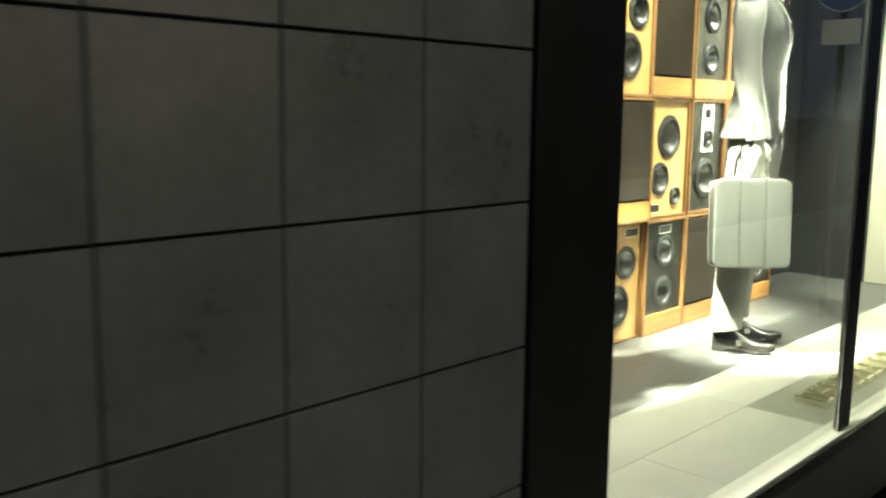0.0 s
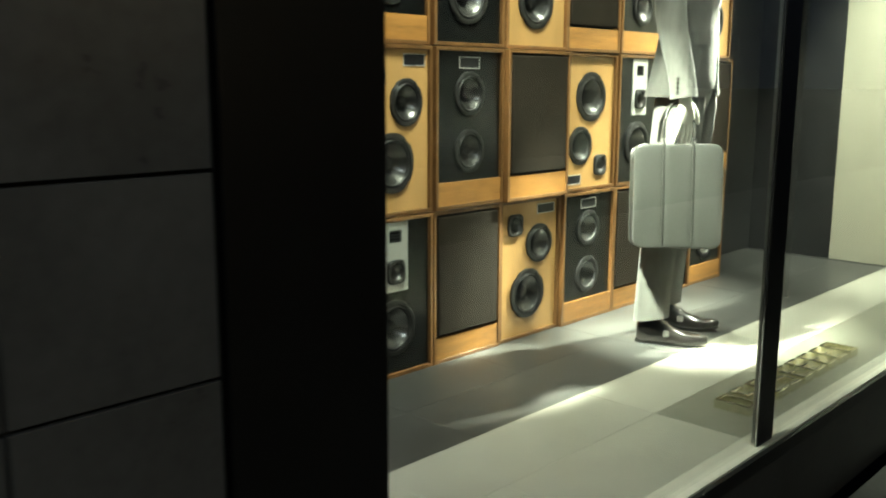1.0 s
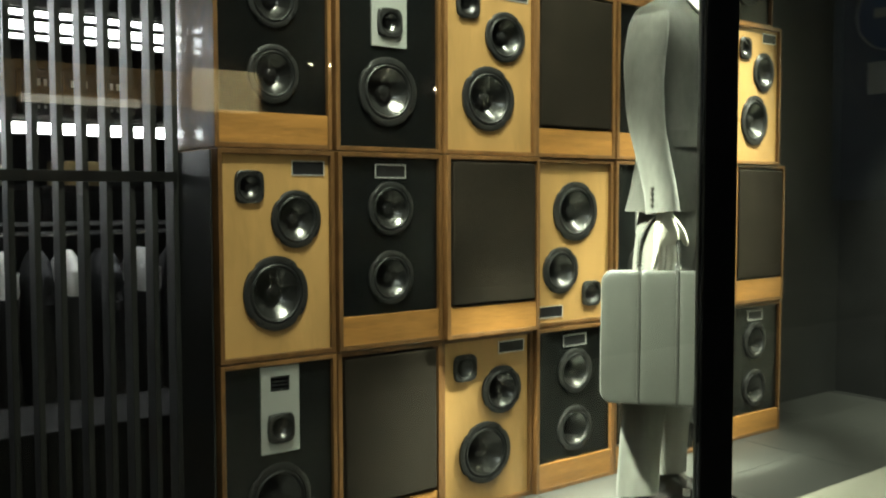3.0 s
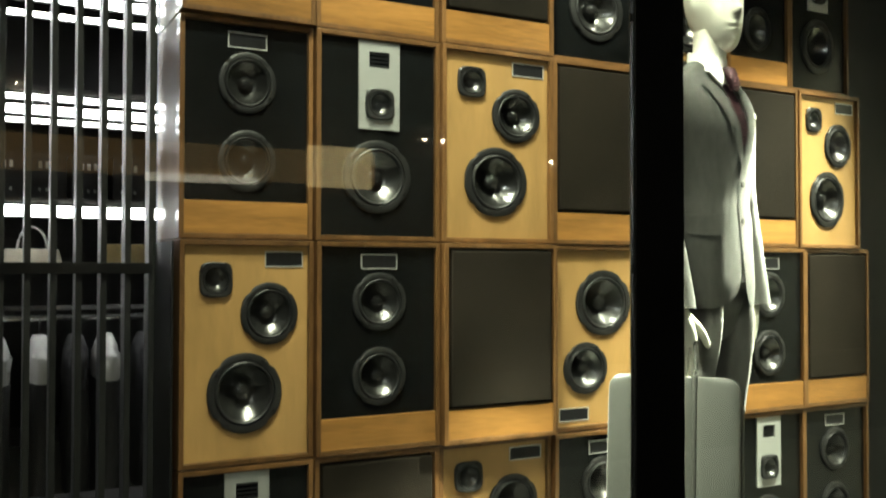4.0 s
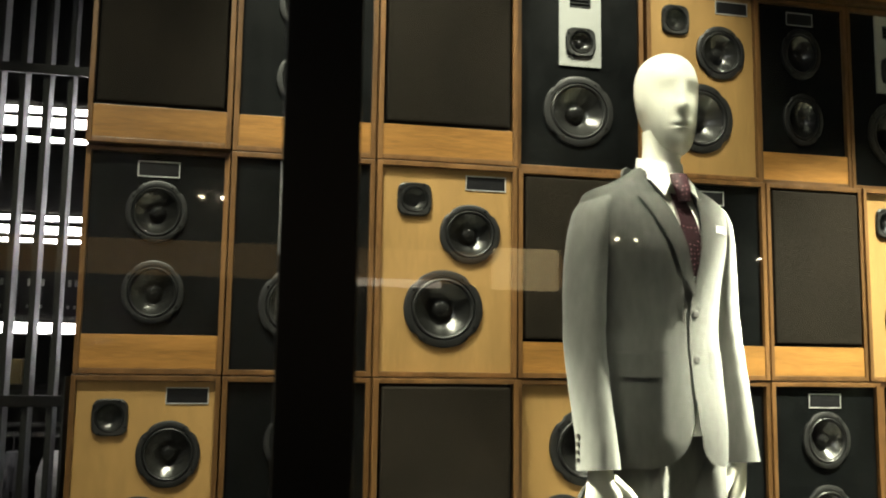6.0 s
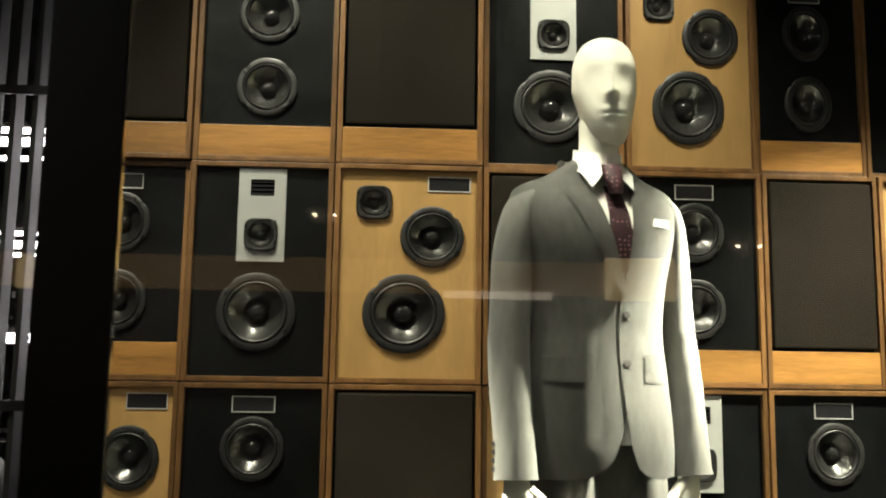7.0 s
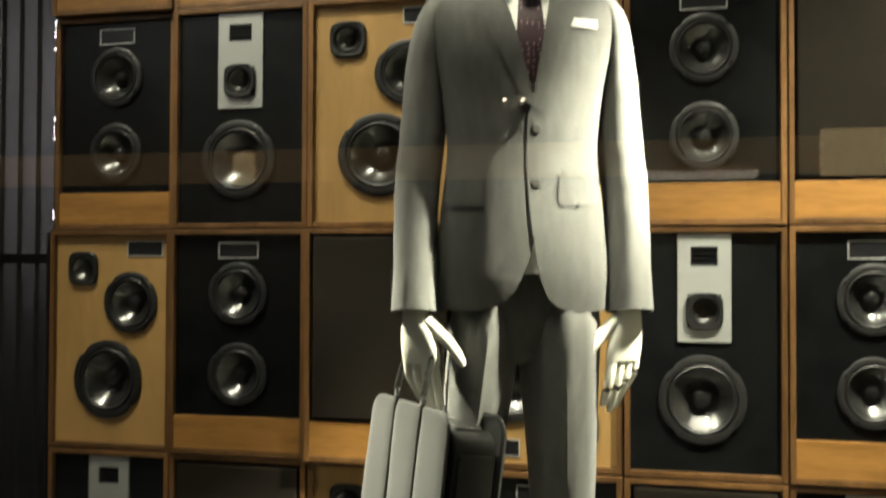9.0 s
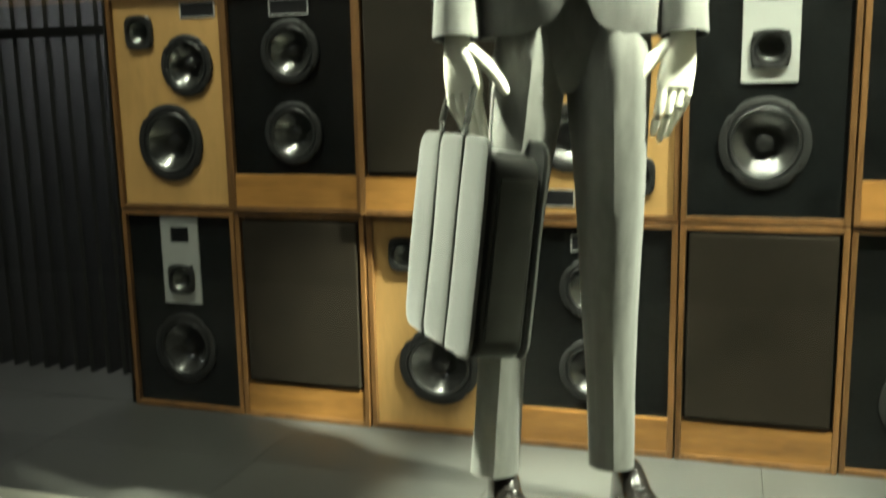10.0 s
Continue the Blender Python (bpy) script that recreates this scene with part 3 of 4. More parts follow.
def pocket_square():
    ob = part("pocket_square", patch([(1.858 + 0.018 * k / 3, 0.079 + 0.002 * k, 0.137) for k in range(4)], 0.0045, 0.004), M["shirt"], None, "", True)
    ob.matrix_world = BODY
    tagged(ob, "white folded pocket square in the jacket's breast pocket", "pocket square")


def dress_shirt():
    s = thing("dress_shirt", "white cotton dress shirt under the grey jacket", "shirt", BODY)
    rows = [(sh - 0.002 + (fr - bk) / 2, 0, z, (fr + bk) / 2 - 0.009, hw - 0.02, e, 0, 0) for z, hw, fr, bk, e, sh in TRUNK if 1.35 < z < 1.99]
    part("body", loft(rows, 36, 3), M["shirt"], s, smooth=True)
    part("neck_band", loft([(0.008, 0, 1.965, 0.062, 0.060, 2, 0, 0.1), (0.010, 0, 1.995, 0.058, 0.056, 2, 0, -0.1), (0.012, 0, 2.035, 0.054, 0.053, 2, 0, -0.3)], 28, 3, False), M["shirt"], s, smooth=True)
    for side in (-1, 1):
        bm = bmesh.new()
        pts = [(0.070, side * 0.004, 1.99), (0.051, side * 0.034, 2.008), (0.012, side * 0.055, 2.02), (0.012, side * 0.069, 1.995), (0.060, side * 0.062, 1.975), (0.092, side * 0.048, 1.935)]
        vs = [bm.verts.new(p) for p in pts]
        bm.faces.new((vs[0], vs[1], vs[4], vs[5]))
        bm.faces.new((vs[1], vs[2], vs[3], vs[4]))
        bmesh.ops.recalc_face_normals(bm, faces=bm.faces)
        bmesh.ops.solidify(bm, geom=bm.faces[:], thickness=0.003)
        part("collar_leaf", bm, M["shirt"], s, "pointed shirt collar")


def necktie():
    t = thing("necktie", "dark burgundy silk tie with small pale dots", "tie", BODY)
    rows = [(0.096, 0.004, 1.925, 0.010, 0.014, 2.6, 0, 0), (0.094, 0.002, 1.948, 0.014, 0.018, 2.6, 0, 0), (0.088, 0, 1.968, 0.015, 0.020, 2.6, 0, 0), (0.080, 0, 1.99, 0.014, 0.021, 2.6, 0, 0)]
    part("knot", loft(rows, 20, 4), M["tie"], t, smooth=True)
    rows = []
    for k in range(13):
        z = 1.752 + 0.2 * k / 12
        w = min(0.034 - 0.016 * (k / 12), 0.012 + 0.0045 * k)
        rows.append((z, 0.008 - w, 0.008 + w))
    part("blade", patch(rows, 0.0, 0.004), M["tie"], t, smooth=True)


def trousers():
    t = thing("suit_trousers", "grey wool suit trousers with a sharp front crease", "trousers", BODY)
    hip = [(-0.008, 0, 1.225, 0.03, 0.03, 2.2, 0, 0), (-0.008, 0.004, 1.25, 0.072, 0.075, 2.2, 0, 0), (-0.006, 0.004, 1.30, 0.090, 0.125, 2.3, 0, 0), (-0.004, 0.003, 1.36, 0.098, 0.145, 2.5, 0, 0), (0, 0, 1.46, 0.098, 0.145, 2.4, 0, 0)]
    part("seat", loft(hip, 36, 4), M["wool"], t, smooth=True)
    legs = {
        -1: [(-0.014, -0.060, 1.43, 0.070, 0.056), (-0.004, -0.064, 1.335, 0.096, 0.072), (-0.010, -0.079, 1.19, 0.096, 0.068), (-0.020, -0.096, 1.06, 0.088, 0.061), (-0.032, -0.113, 0.90, 0.079, 0.055), (-0.042, -0.127, 0.75, 0.073, 0.051), (-0.050, -0.139, 0.60, 0.070, 0.050), (-0.054, -0.149, 0.44, 0.072, 0.052)],
        1: [(-0.014, 0.066, 1.43, 0.070, 0.060), (-0.002, 0.073, 1.335, 0.098, 0.080), (-0.010, 0.077, 1.19, 0.098, 0.077), (-0.022, 0.081, 1.06, 0.090, 0.070), (-0.036, 0.084, 0.90, 0.080, 0.063), (-0.052, 0.088, 0.75, 0.072, 0.056), (-0.066, 0.092, 0.60, 0.066, 0.049), (-0.076, 0.095, 0.45, 0.069, 0.047)],
    }
    for side, rows in legs.items():
        bm = bmesh.new()
        rings = []
        seg = 40
        for x, y, z, rx, ry in smooth_rows(rows, 7):
            ring = []
            for i in range(seg):
                a = 2 * math.pi * i / seg
                c, s = math.cos(a), math.sin(a)
                pinch = 0.075 * max(0, c) ** 50 + 0.06 * max(0, -c) ** 50
                fold = 0.07 * noise.noise((c * 1.5 + side, s * 1.5, z * 2.2)) + 0.045 * noise.noise((c * 3 + side * 2, s * 3, z * 4 + 5 * s)) + 0.03 * noise.noise((c * 4, s * 4, z * 9)) * min(1, max(0, (0.75 - z) * 4))
                k = 0.97 + pinch + fold
                ring.append(bm.verts.new((x + rx * c * k, y + ry * s * k, z + (0.014 * c if z < 0.47 else 0))))
            rings.append(ring)
        for a, b in zip(rings, rings[1:]):
            for i in range(seg):
                bm.faces.new((a[i], a[(i + 1) % seg], b[(i + 1) % seg], b[i]))
        bmesh.ops.recalc_face_normals(bm, faces=bm.faces)
        bmesh.ops.solidify(bm, geom=bm.faces[:], thickness=0.003)
        part("leg", bm, M["wool"], t, smooth=True)


def shoe(x, y, yaw, label):
    s = thing("dress_shoe", label, "shoe", pose(x, y, FLOOR + 0.0005, 0, 0, yaw), "pair of shoes")
    sole = []
    outline = [(0.0, 0.028), (0.02, 0.034), (0.07, 0.033), (0.13, 0.036), (0.19, 0.044), (0.235, 0.040), (0.268, 0.026), (0.285, 0.010)]
    bm = bmesh.new()
    fine = smooth_rows(outline, 4)
    for z in (0.006, 0.014):
        sole.append([bm.verts.new((px, w, z + (0.012 * max(0, px - 0.2) / 0.08))) for px, w in fine] + [bm.verts.new((px, -w, z + (0.012 * max(0, px - 0.2) / 0.08))) for px, w in reversed(fine)])
    n = len(sole[0])
    for i in range(n):
        bm.faces.new((sole[0][i], sole[0][(i + 1) % n], sole[1][(i + 1) % n], sole[1][i]))
    bm.faces.new(sole[0]), bm.faces.new(sole[1])
    part("sole", bm, M["trim"], s)
    part("heel", box(0.0, 0.065, -0.031, 0.031, 0, 0.022, 0.006), M["trim"], s)
    # upper: upright slices from heel to toe
    slices = [(0.003, 0.022, 0.085), (0.014, 0.032, 0.112), (0.05, 0.036, 0.120), (0.085, 0.036, 0.110), (0.115, 0.037, 0.088), (0.15, 0.040, 0.068), (0.19, 0.043, 0.054), (0.225, 0.041, 0.046), (0.255, 0.032, 0.042), (0.276, 0.018, 0.036), (0.284, 0.006, 0.03)]
    bm = bmesh.new()
    rings = []
    for px, w, h in smooth_rows(slices, 4):
        lift = 0.013 + 0.012 * max(0, px - 0.2) / 0.08
        ring = []
        for i in range(17):
            a = math.pi * i / 16
            ring.append(bm.verts.new((px, w * math.copysign(abs(math.cos(a)) ** 0.7, math.cos(a)), lift + (h - 0.013) * math.sin(a) ** 0.8)))
        rings.append(ring)
    for a, b in zip(rings, rings[1:]):
        for i in range(16):
            bm.faces.new((a[i], a[i + 1], b[i + 1], b[i]))
    bm.faces.new(rings[0]), bm.faces.new(rings[-1])
    part("upper", bm, M["patent"], s, "polished black leather upper", True)
    part("strap", tube([(0.135, 0.043, 0.02), (0.13, 0.040, 0.05), (0.122, 0.02, 0.081), (0.118, 0, 0.088), (0.122, -0.02, 0.081), (0.13, -0.040, 0.05), (0.135, -0.043, 0.02)], 0.008, 8, flat=0.4), M["patent"], s, "leather strap", True)
    bm = bmesh.new()
    add_box(bm, 0.113, 0.137, -0.044, -0.041, 0.038, 0.062, 0.001)
    part("buckle", bm, M["steel"], s, "small steel buckle")


def hand(bm, side, at):
    """Palm, four hanging fingers and a thumb; at: the wrist."""
    x, y, z = at
    before = len(bm.verts)
    palm = [(x, y, z + 0.06, 0.026, 0.020, 2, 0, 0), (x, y, z + 0.005, 0.027, 0.017, 2, 0, 0), (x + 0.006, y, z - 0.03, 0.036, 0.015, 2.3, 0, 0),
            (x + 0.010, y - side * 0.003, z - 0.065, 0.041, 0.014, 2.5, 0, 0), (x + 0.011, y - side * 0.006, z - 0.088, 0.040, 0.012, 2.5, 0, 0)]
    loft(palm, 20, 4, bm=bm)
    for k, (dx, ln) in enumerate(((0.036, 0.080), (0.017, 0.090), (-0.002, 0.084), (-0.020, 0.066))):
        p = [(x + dx, y - side * 0.006, z - 0.08), (x + dx * 1.05 + 0.003, y - side * 0.010, z - 0.08 - ln * 0.48), (x + dx * 1.0 + 0.006, y - side * (0.02 + k * 0.002), z - 0.08 - ln * 0.9), (x + dx * 0.95 + 0.006, y - side * (0.032 + k * 0.002), z - 0.08 - ln * 1.2)]
        tube([tuple(q) for q in smooth_rows(p, 4)], [0.0100, 0.0100, 0.0099, 0.0097, 0.0095, 0.0093, 0.0090, 0.0087, 0.0083, 0.0078, 0.0072, 0.0062, 0.0035], 10, bm)
    th = [(x + 0.024, y - side * 0.004, z - 0.008), (x + 0.056, y - side * 0.012, z - 0.036), (x + 0.078, y - side * 0.020, z - 0.064), (x + 0.092, y - side * 0.026, z - 0.090)]
    tube([tuple(q) for q in smooth_rows(th, 4)], [0.0140, 0.0136, 0.0132, 0.0128, 0.0124, 0.0121, 0.0118, 0.0114, 0.0109, 0.0102, 0.0093, 0.0078, 0.0045], 10, bm)
    bm.verts.ensure_lookup_table()
    bmesh.ops.rotate(bm, verts=bm.verts[before:], cent=(x, y, z), matrix=Matrix.Rotation(radians(-side * 58), 3, "Z"))


def mannequin():
    """Head, neck and both palms with fingers in one mesh."""
    bm = bmesh.new()
    neck = [(0.006, 0, 1.93, 0.056, 0.054, 2, 0, 0), (0.012, 0, 1.99, 0.050, 0.046, 2, 0, 0), (0.020, 0, 2.05, 0.048, 0.043, 2, 0, 0), (0.024, 0, 2.10, 0.050, 0.045, 2, 0, 0)]
    loft(neck, 32, 5, bm=bm)
    cy = 0.012
    head = [(0.050, cy, 2.040, 0.012, 0.012), (0.049, cy, 2.046, 0.034, 0.028), (0.046, cy, 2.064, 0.054, 0.042), (0.039, cy, 2.094, 0.072, 0.053), (0.032, cy, 2.128, 0.084, 0.061),
            (0.027, cy, 2.165, 0.092, 0.067), (0.024, cy, 2.205, 0.095, 0.070), (0.021, cy, 2.242, 0.088, 0.066), (0.019, cy, 2.270, 0.068, 0.052), (0.018, cy, 2.286, 0.040, 0.031), (0.018, cy, 2.293, 0.008, 0.008)]
    turn = Matrix.Rotation(radians(-16), 3, "Z")
    rings, seg = [], 56
    for x, y, z, rx, ry in smooth_rows(head, 7):
        ring = []
        for i in range(seg):
            a = 2 * math.pi * i / seg
            c, s = math.cos(a), math.sin(a)
            px, py = rx * math.copysign(abs(c) ** 0.92, c), ry * s
            if c > 0:   # face: nose, eye hollows, mouth, chin
                g = lambda u, w, v, q: math.exp(-(u / w) ** 2 - (v / q) ** 2)
                px += 0.016 * g(py, 0.011, z - 2.142, 0.014) + 0.009 * g(py, 0.009, z - 2.168, 0.026)
                px -= 0.006 * (g(py - 0.030, 0.020, z - 2.178, 0.024) + g(py + 0.030, 0.020, z - 2.178, 0.024))
                px += 0.004 * g(py, 0.017, z - 2.107, 0.007) + 0.0035 * g(py, 0.015, z - 2.093, 0.006) - 0.0045 * g(py, 0.020, z - 2.100, 0.003)
                px += 0.004 * g(py, 0.016, z - 2.064, 0.012) + 0.003 * g(py, 0.06, z - 2.212, 0.012)
            py += math.copysign(0.005, s) * math.exp(-((c + 0.05) / 0.16) ** 2 - ((z - 2.165) / 0.026) ** 2) * (1 if abs(s) > 0.3 else 0)
            v = turn @ Vector((px, py, 0))
            ring.append(bm.verts.new((x + v.x, y + v.y, z)))
        rings.append(ring)
    for a, b in zip(rings, rings[1:]):
        for i in range(seg):
            bm.faces.new((a[i], a[(i + 1) % seg], b[(i + 1) % seg], b[i]))
    bm.faces.new(rings[0]), bm.faces.new(rings[-1])
    hand(bm, -1, (0.060, -0.205, 1.318))
    hand(bm, 1, (0.028, 0.205, 1.322))
    ob = part("mannequin", bm, M["plaster"], None, "", True)
    ob.matrix_world = BODY
    tagged(ob, "glossy cream-white egg-headed shop mannequin standing on the display floor", "mannequin")


def briefcase():
    b = thing("briefcase", "grey leather briefcase with dark piping carried by the mannequin", "bag", pose(-1.762, 3.878, 0.758, -7, 0, 39.6))
    L, D, H = 0.338, 0.1, 0.40
    # body: rounded slab
    def slab(x0, x1, y0, y1, z0, z1, r, seg=5):
        bm = bmesh.new()
        ring = []
        for cx, cz, a0 in ((x1 - r, z0 + r, -90), (x1 - r, z1 - r, 0), (x0 + r, z1 - r, 90), (x0 + r, z0 + r, 180)):
            for k in range(seg + 1):
                a = radians(a0 + 90 * k / seg)
                ring.append((cx + r * math.cos(a), cz + r * math.sin(a)))
        f = bm.faces.new([bm.verts.new((px, y0, pz)) for px, pz in ring])
        ex = bmesh.ops.extrude_face_region(bm, geom=[f])
        bmesh.ops.translate(bm, verts=[v for v in ex["geom"] if isinstance(v, bmesh.types.BMVert)], vec=(0, y1 - y0, 0))
        edges = [e for e in bm.edges if len(e.link_faces) == 2 and e.calc_face_angle(0) > 1.2]
        bmesh.ops.bevel(bm, geom=edges, offset=0.008, segments=3, affect="EDGES", profile=0.6)
        return bm
    part("body", slab(-L / 2 + 0.002, L / 2 - 0.002, 0.006, D - 0.006, 0.002, H - 0.03, 0.036), M["side_leather"], b, "dark leather sides and back", True)
    third = L / 3
    def padded(y, way):
        """Three pads side by side in one rounded panel."""
        bm = bmesh.new()
        r, cols, rows = 0.038, 30, 26
        grid = []
        for j in range(rows + 1):
            q = j / rows
            z = H * (0.5 - 0.5 * math.cos(math.pi * q))
            dz = min(z, H - z)
            half = L / 2 - (r - math.sqrt(max(0.0, r * r - (r - dz) ** 2)) if dz < r else 0.0)
            line = []
            for i in range(cols + 1):
                k = min(i // 10, 2)
                f = (i - 10 * k) / 10
                u = (k + 0.5 - 0.5 * math.cos(math.pi * f)) / 3
                puff = 0.004 + 0.010 * (1 - abs(2 * f - 1) ** 3) ** 0.6 * (1 - abs(2 * q - 1) ** 5) ** 0.5
                sag = 0.003 * noise.noise((u * 3, q * 3, 2.0 + y * 5))
                line.append(bm.verts.new(((2 * u - 1) * half, y + way * (puff + sag), z)))
            grid.append(line)
        for a, b in zip(grid, grid[1:]):
            for i in range(cols):
                bm.faces.new((a[i], a[i + 1], b[i + 1], b[i]))
        bmesh.ops.recalc_face_normals(bm, faces=bm.faces)
        if sum(f.normal.y for f in bm.faces) * way < 0:
            bmesh.ops.reverse_faces(bm, faces=bm.faces)
        bmesh.ops.solidify(bm, geom=bm.faces[:], thickness=0.008)
        return bm
    part("front_panel", padded(0.0, -1), M["leather"], b, "padded grey front panel", True)
    part("back_panel", padded(D, 1), M["leather"], b, "", True)
    part("zip_top", slab(-L / 2 + 0.03, L / 2 - 0.03, 0.02, D - 0.02, H - 0.045, H - 0.022, 0.009), M["trim"], b, "black zip along the top", True)
    part("end_gusset", box(L / 2 - 0.002, L / 2 + 0.003, 0.016, D - 0.016, 0.04, H - 0.07, 0.002), M["trim"], b, "black leather end panel")
    for side in (-1, 1):
        for y in (-0.010, D + 0.010):
            st = part("strap", tube([(side * third / 2, y, 0.002), (side * third / 2, y, H * 0.5), (side * third / 2, y, H - 0.01), (side * third / 2, y + 0.004, H + 0.012)], 0.0055, 8, flat=0.8), M["trim"], b, "black leather piping", True)
            part("ring", tube([(side * third / 2 + 0.009 * math.cos(a), y, H + 0.012 + 0.009 * math.sin(a)) for a in [math.pi * k / 6 for k in range(13)]], 0.002, 6), M["steel"], st, "", True)
    for y, lean in ((-0.01, 0.03), (D, -0.03)):
        pts = []
        for k in range(17):
            a = math.pi * k / 16
            pts.append((third / 2 * math.cos(a) * 1.05, y + lean * math.sin(a), H + 0.018 + 0.14 * math.sin(a) ** 0.75))
        part("handle", tube(pts, 0.0065, 10), M["trim"], b, "curved black leather handle", True)


mannequin()
suit_jacket()
pocket_square()
dress_shirt()
necktie()
trousers()
shoe(-1.965, 3.95, 23, "polished black leather monk shoe set forward on the display floor")
shoe(-2.045, 4.205, 23, "polished black leather monk shoe set back on the display floor")
briefcase()


# ---- slatted screen and the shop behind it ----
M.update({
    "led": glow("led_strip", (1.0, 0.93, 0.95), 10.0),
    "shop_dark": mat("shop_dark", (0.015, 0.015, 0.014), 0.35, 0, 0.3, 4, bump=0.05),
    "felt": mat("black_felt", (0.007, 0.007, 0.007), 0.95, 0, 0.2, 20, spec=0.1),
    "shelf": mat("smoked_shelf", (0.035, 0.034, 0.03), 0.12, 0, 0.2, 4),
    "chrome": mat("chrome", (0.72, 0.72, 0.70), 0.15, 1.0, 0.05, 20),
    "bag_cream": mat("cream_leather", (0.50, 0.46, 0.36), 0.45, 0, 0.1, 10, bump=0.2, bump_scale=200),
    "suiting_pale": mat("pale_suiting", (0.46, 0.46, 0.44), 0.85, 0, 0.12, 10, bump=0.3, bump_scale=300, each=0.25),
    "suiting_dark": mat("dark_suiting", (0.02, 0.02, 0.022), 0.85, 0, 0.2, 10, bump=0.3, bump_scale=300, each=0.3),
    "shop_floor": mat("shop_floor", (0.5, 0.46, 0.36), 0.4, 0, 0.1, 3),
    "box_label": mat("pale_label", (0.5, 0.5, 0.46), 0.6, 0, 0.1, 60),
    "brass": mat("brown_box", (0.16, 0.12, 0.045), 0.5, 0, 0.2, 8),
})


def slat_screen():
    s = thing("slat_screen", "dark metal screen of upright slats beside the loudspeakers", "screen", pose(SCREEN, 0, 0), kind="structure")
    me = mesh_of("slat", box(-0.033, 0.033, -0.008, 0.008, FLOOR, CEIL, 0.002), M["slat"])
    for k in range(20):
        ob = new("slat", me)
        ob.parent = s
        ob.location = (0, 2.726 - 0.0626 * k, 0)
    for z0, z1 in ((1.42, 1.45), (2.335, 2.362)):
        part("rail", box(0.0345, 0.046, 1.5, 2.725, z0, z1, 0.001), M["black_metal"], s, "black cross rail")


slat_screen()
setting("side_panel", box(-2.62, WALL - 0.012, 2.7335, 2.7385, FLOOR, 1.505), M["shop_dark"], "black side panel of the loudspeaker stack", "panel")
setting("shop_floor", box(-4.7, -2.72, 0.6, 4.2, FLOOR - 0.15, FLOOR - 0.01), M["shop_floor"], "pale floor of the shop behind the screen", "floor")
setting("shop_wall_back", box(-4.8, -4.7, 0.6, 4.2, 0.1, 4.0), M["shop_dark"], "dark back wall of the shop", "wall")
setting("shop_wall_left", box(-4.7, -2.62, 0.5, 0.6, 0.1, 4.0), M["shop_dark"], "dark side wall of the shop", "wall")
setting("shop_wall_right", box(-4.7, -2.75, 4.2, 4.3, 0.1, 4.0), M["shop_dark"], "dark side wall of the shop", "wall")
setting("shop_ceiling", box(-4.8, -2.63, 0.5, 4.3, 3.4, 3.5), M["dark_wall"], "dark ceiling of the shop", "ceiling")


def shelf_unit():
    u = thing("display_shelf", "dark display shelving with bright white light strips", "shelf", pose(-4.45, 2.4, FLOOR - 0.01))
    z00 = FLOOR - 0.01
    part("back_panel", box(-0.22, -0.2, -1.6, 1.7, 0, 2.9), M["shop_dark"], u)
    part("cabinet", box(-0.2, 0.26, -1.6, 1.7, 0, 0.36, 0.004), M["shop_dark"], u, "black closed base cabinet")
    for z in (1.43, 1.735, 2.21, 2.70):
        part("shelf_board", box(-0.2, 0.24, -1.6, 1.7, z - z00 - 0.022, z - z00, 0.002), M["shelf"], u, "glossy black shelf board")
    for y in (-1.6, 1.1):
        part("upright", box(-0.2, 0.24, y - 0.012, y + 0.012, 0.36, 2.9), M["shop_dark"], u)
    for z, h in ((1.676, 0.022), (2.163, 0.009), (2.110, 0.016), (2.062, 0.007), (2.655, 0.011), (2.600, 0.018), (2.520, 0.009)):
        # added dark box that keeps the strip's light off the back panel
        part("strip_housing", box(0.222, 0.236, -1.56, 1.66, z - z00 - h - 0.006, z - z00 + h + 0.006), M["shop_dark"], u)
        part("light_strip", box(0.236, 0.252, -1.55, 1.65, z - z00 - h, z - z00 + h), M["led"], u, "glowing white light strip")


shelf_unit()


setting("low_bench", box(-3.35, -2.93, 0.62, 4.18, FLOOR - 0.01, 0.66, 0.006), M["felt"], "long black bench behind the screen", "bench")


def shop_bag(y):
    b = thing("handbag", "cream leather handbag with an arched handle on a shelf", "bag", pose(-4.3, y, 1.4305))
    part("body", loft([(0, 0, 0.0, 0.05, 0.115, 3, 0, 0), (0, 0, 0.03, 0.055, 0.12, 3, 0, 0), (0, 0, 0.075, 0.04, 0.11, 3, 0, 0), (0, 0, 0.085, 0.03, 0.105, 3, 0, 0)], 28, 3), M["bag_cream"], b, smooth=True)
    part("handle", tube([(0.02, 0.06 * math.cos(math.pi * k / 14), 0.08 + 0.1 * math.sin(math.pi * k / 14)) for k in range(15)], 0.006, 8), M["suiting_pale"], b, smooth=True)


shop_bag(2.54)
for k, (y, z) in enumerate(((2.1, 1.4305), (2.95, 1.4305))):
    bx = tagged(part("gift_box", box(-0.08, 0.08, -0.12, 0.12, 0, 0.11, 0.004), M["brass"]), "brown box lying on a dark shelf", "box", "boxes on the shelf")
    bx.location = (-4.35, y, z)

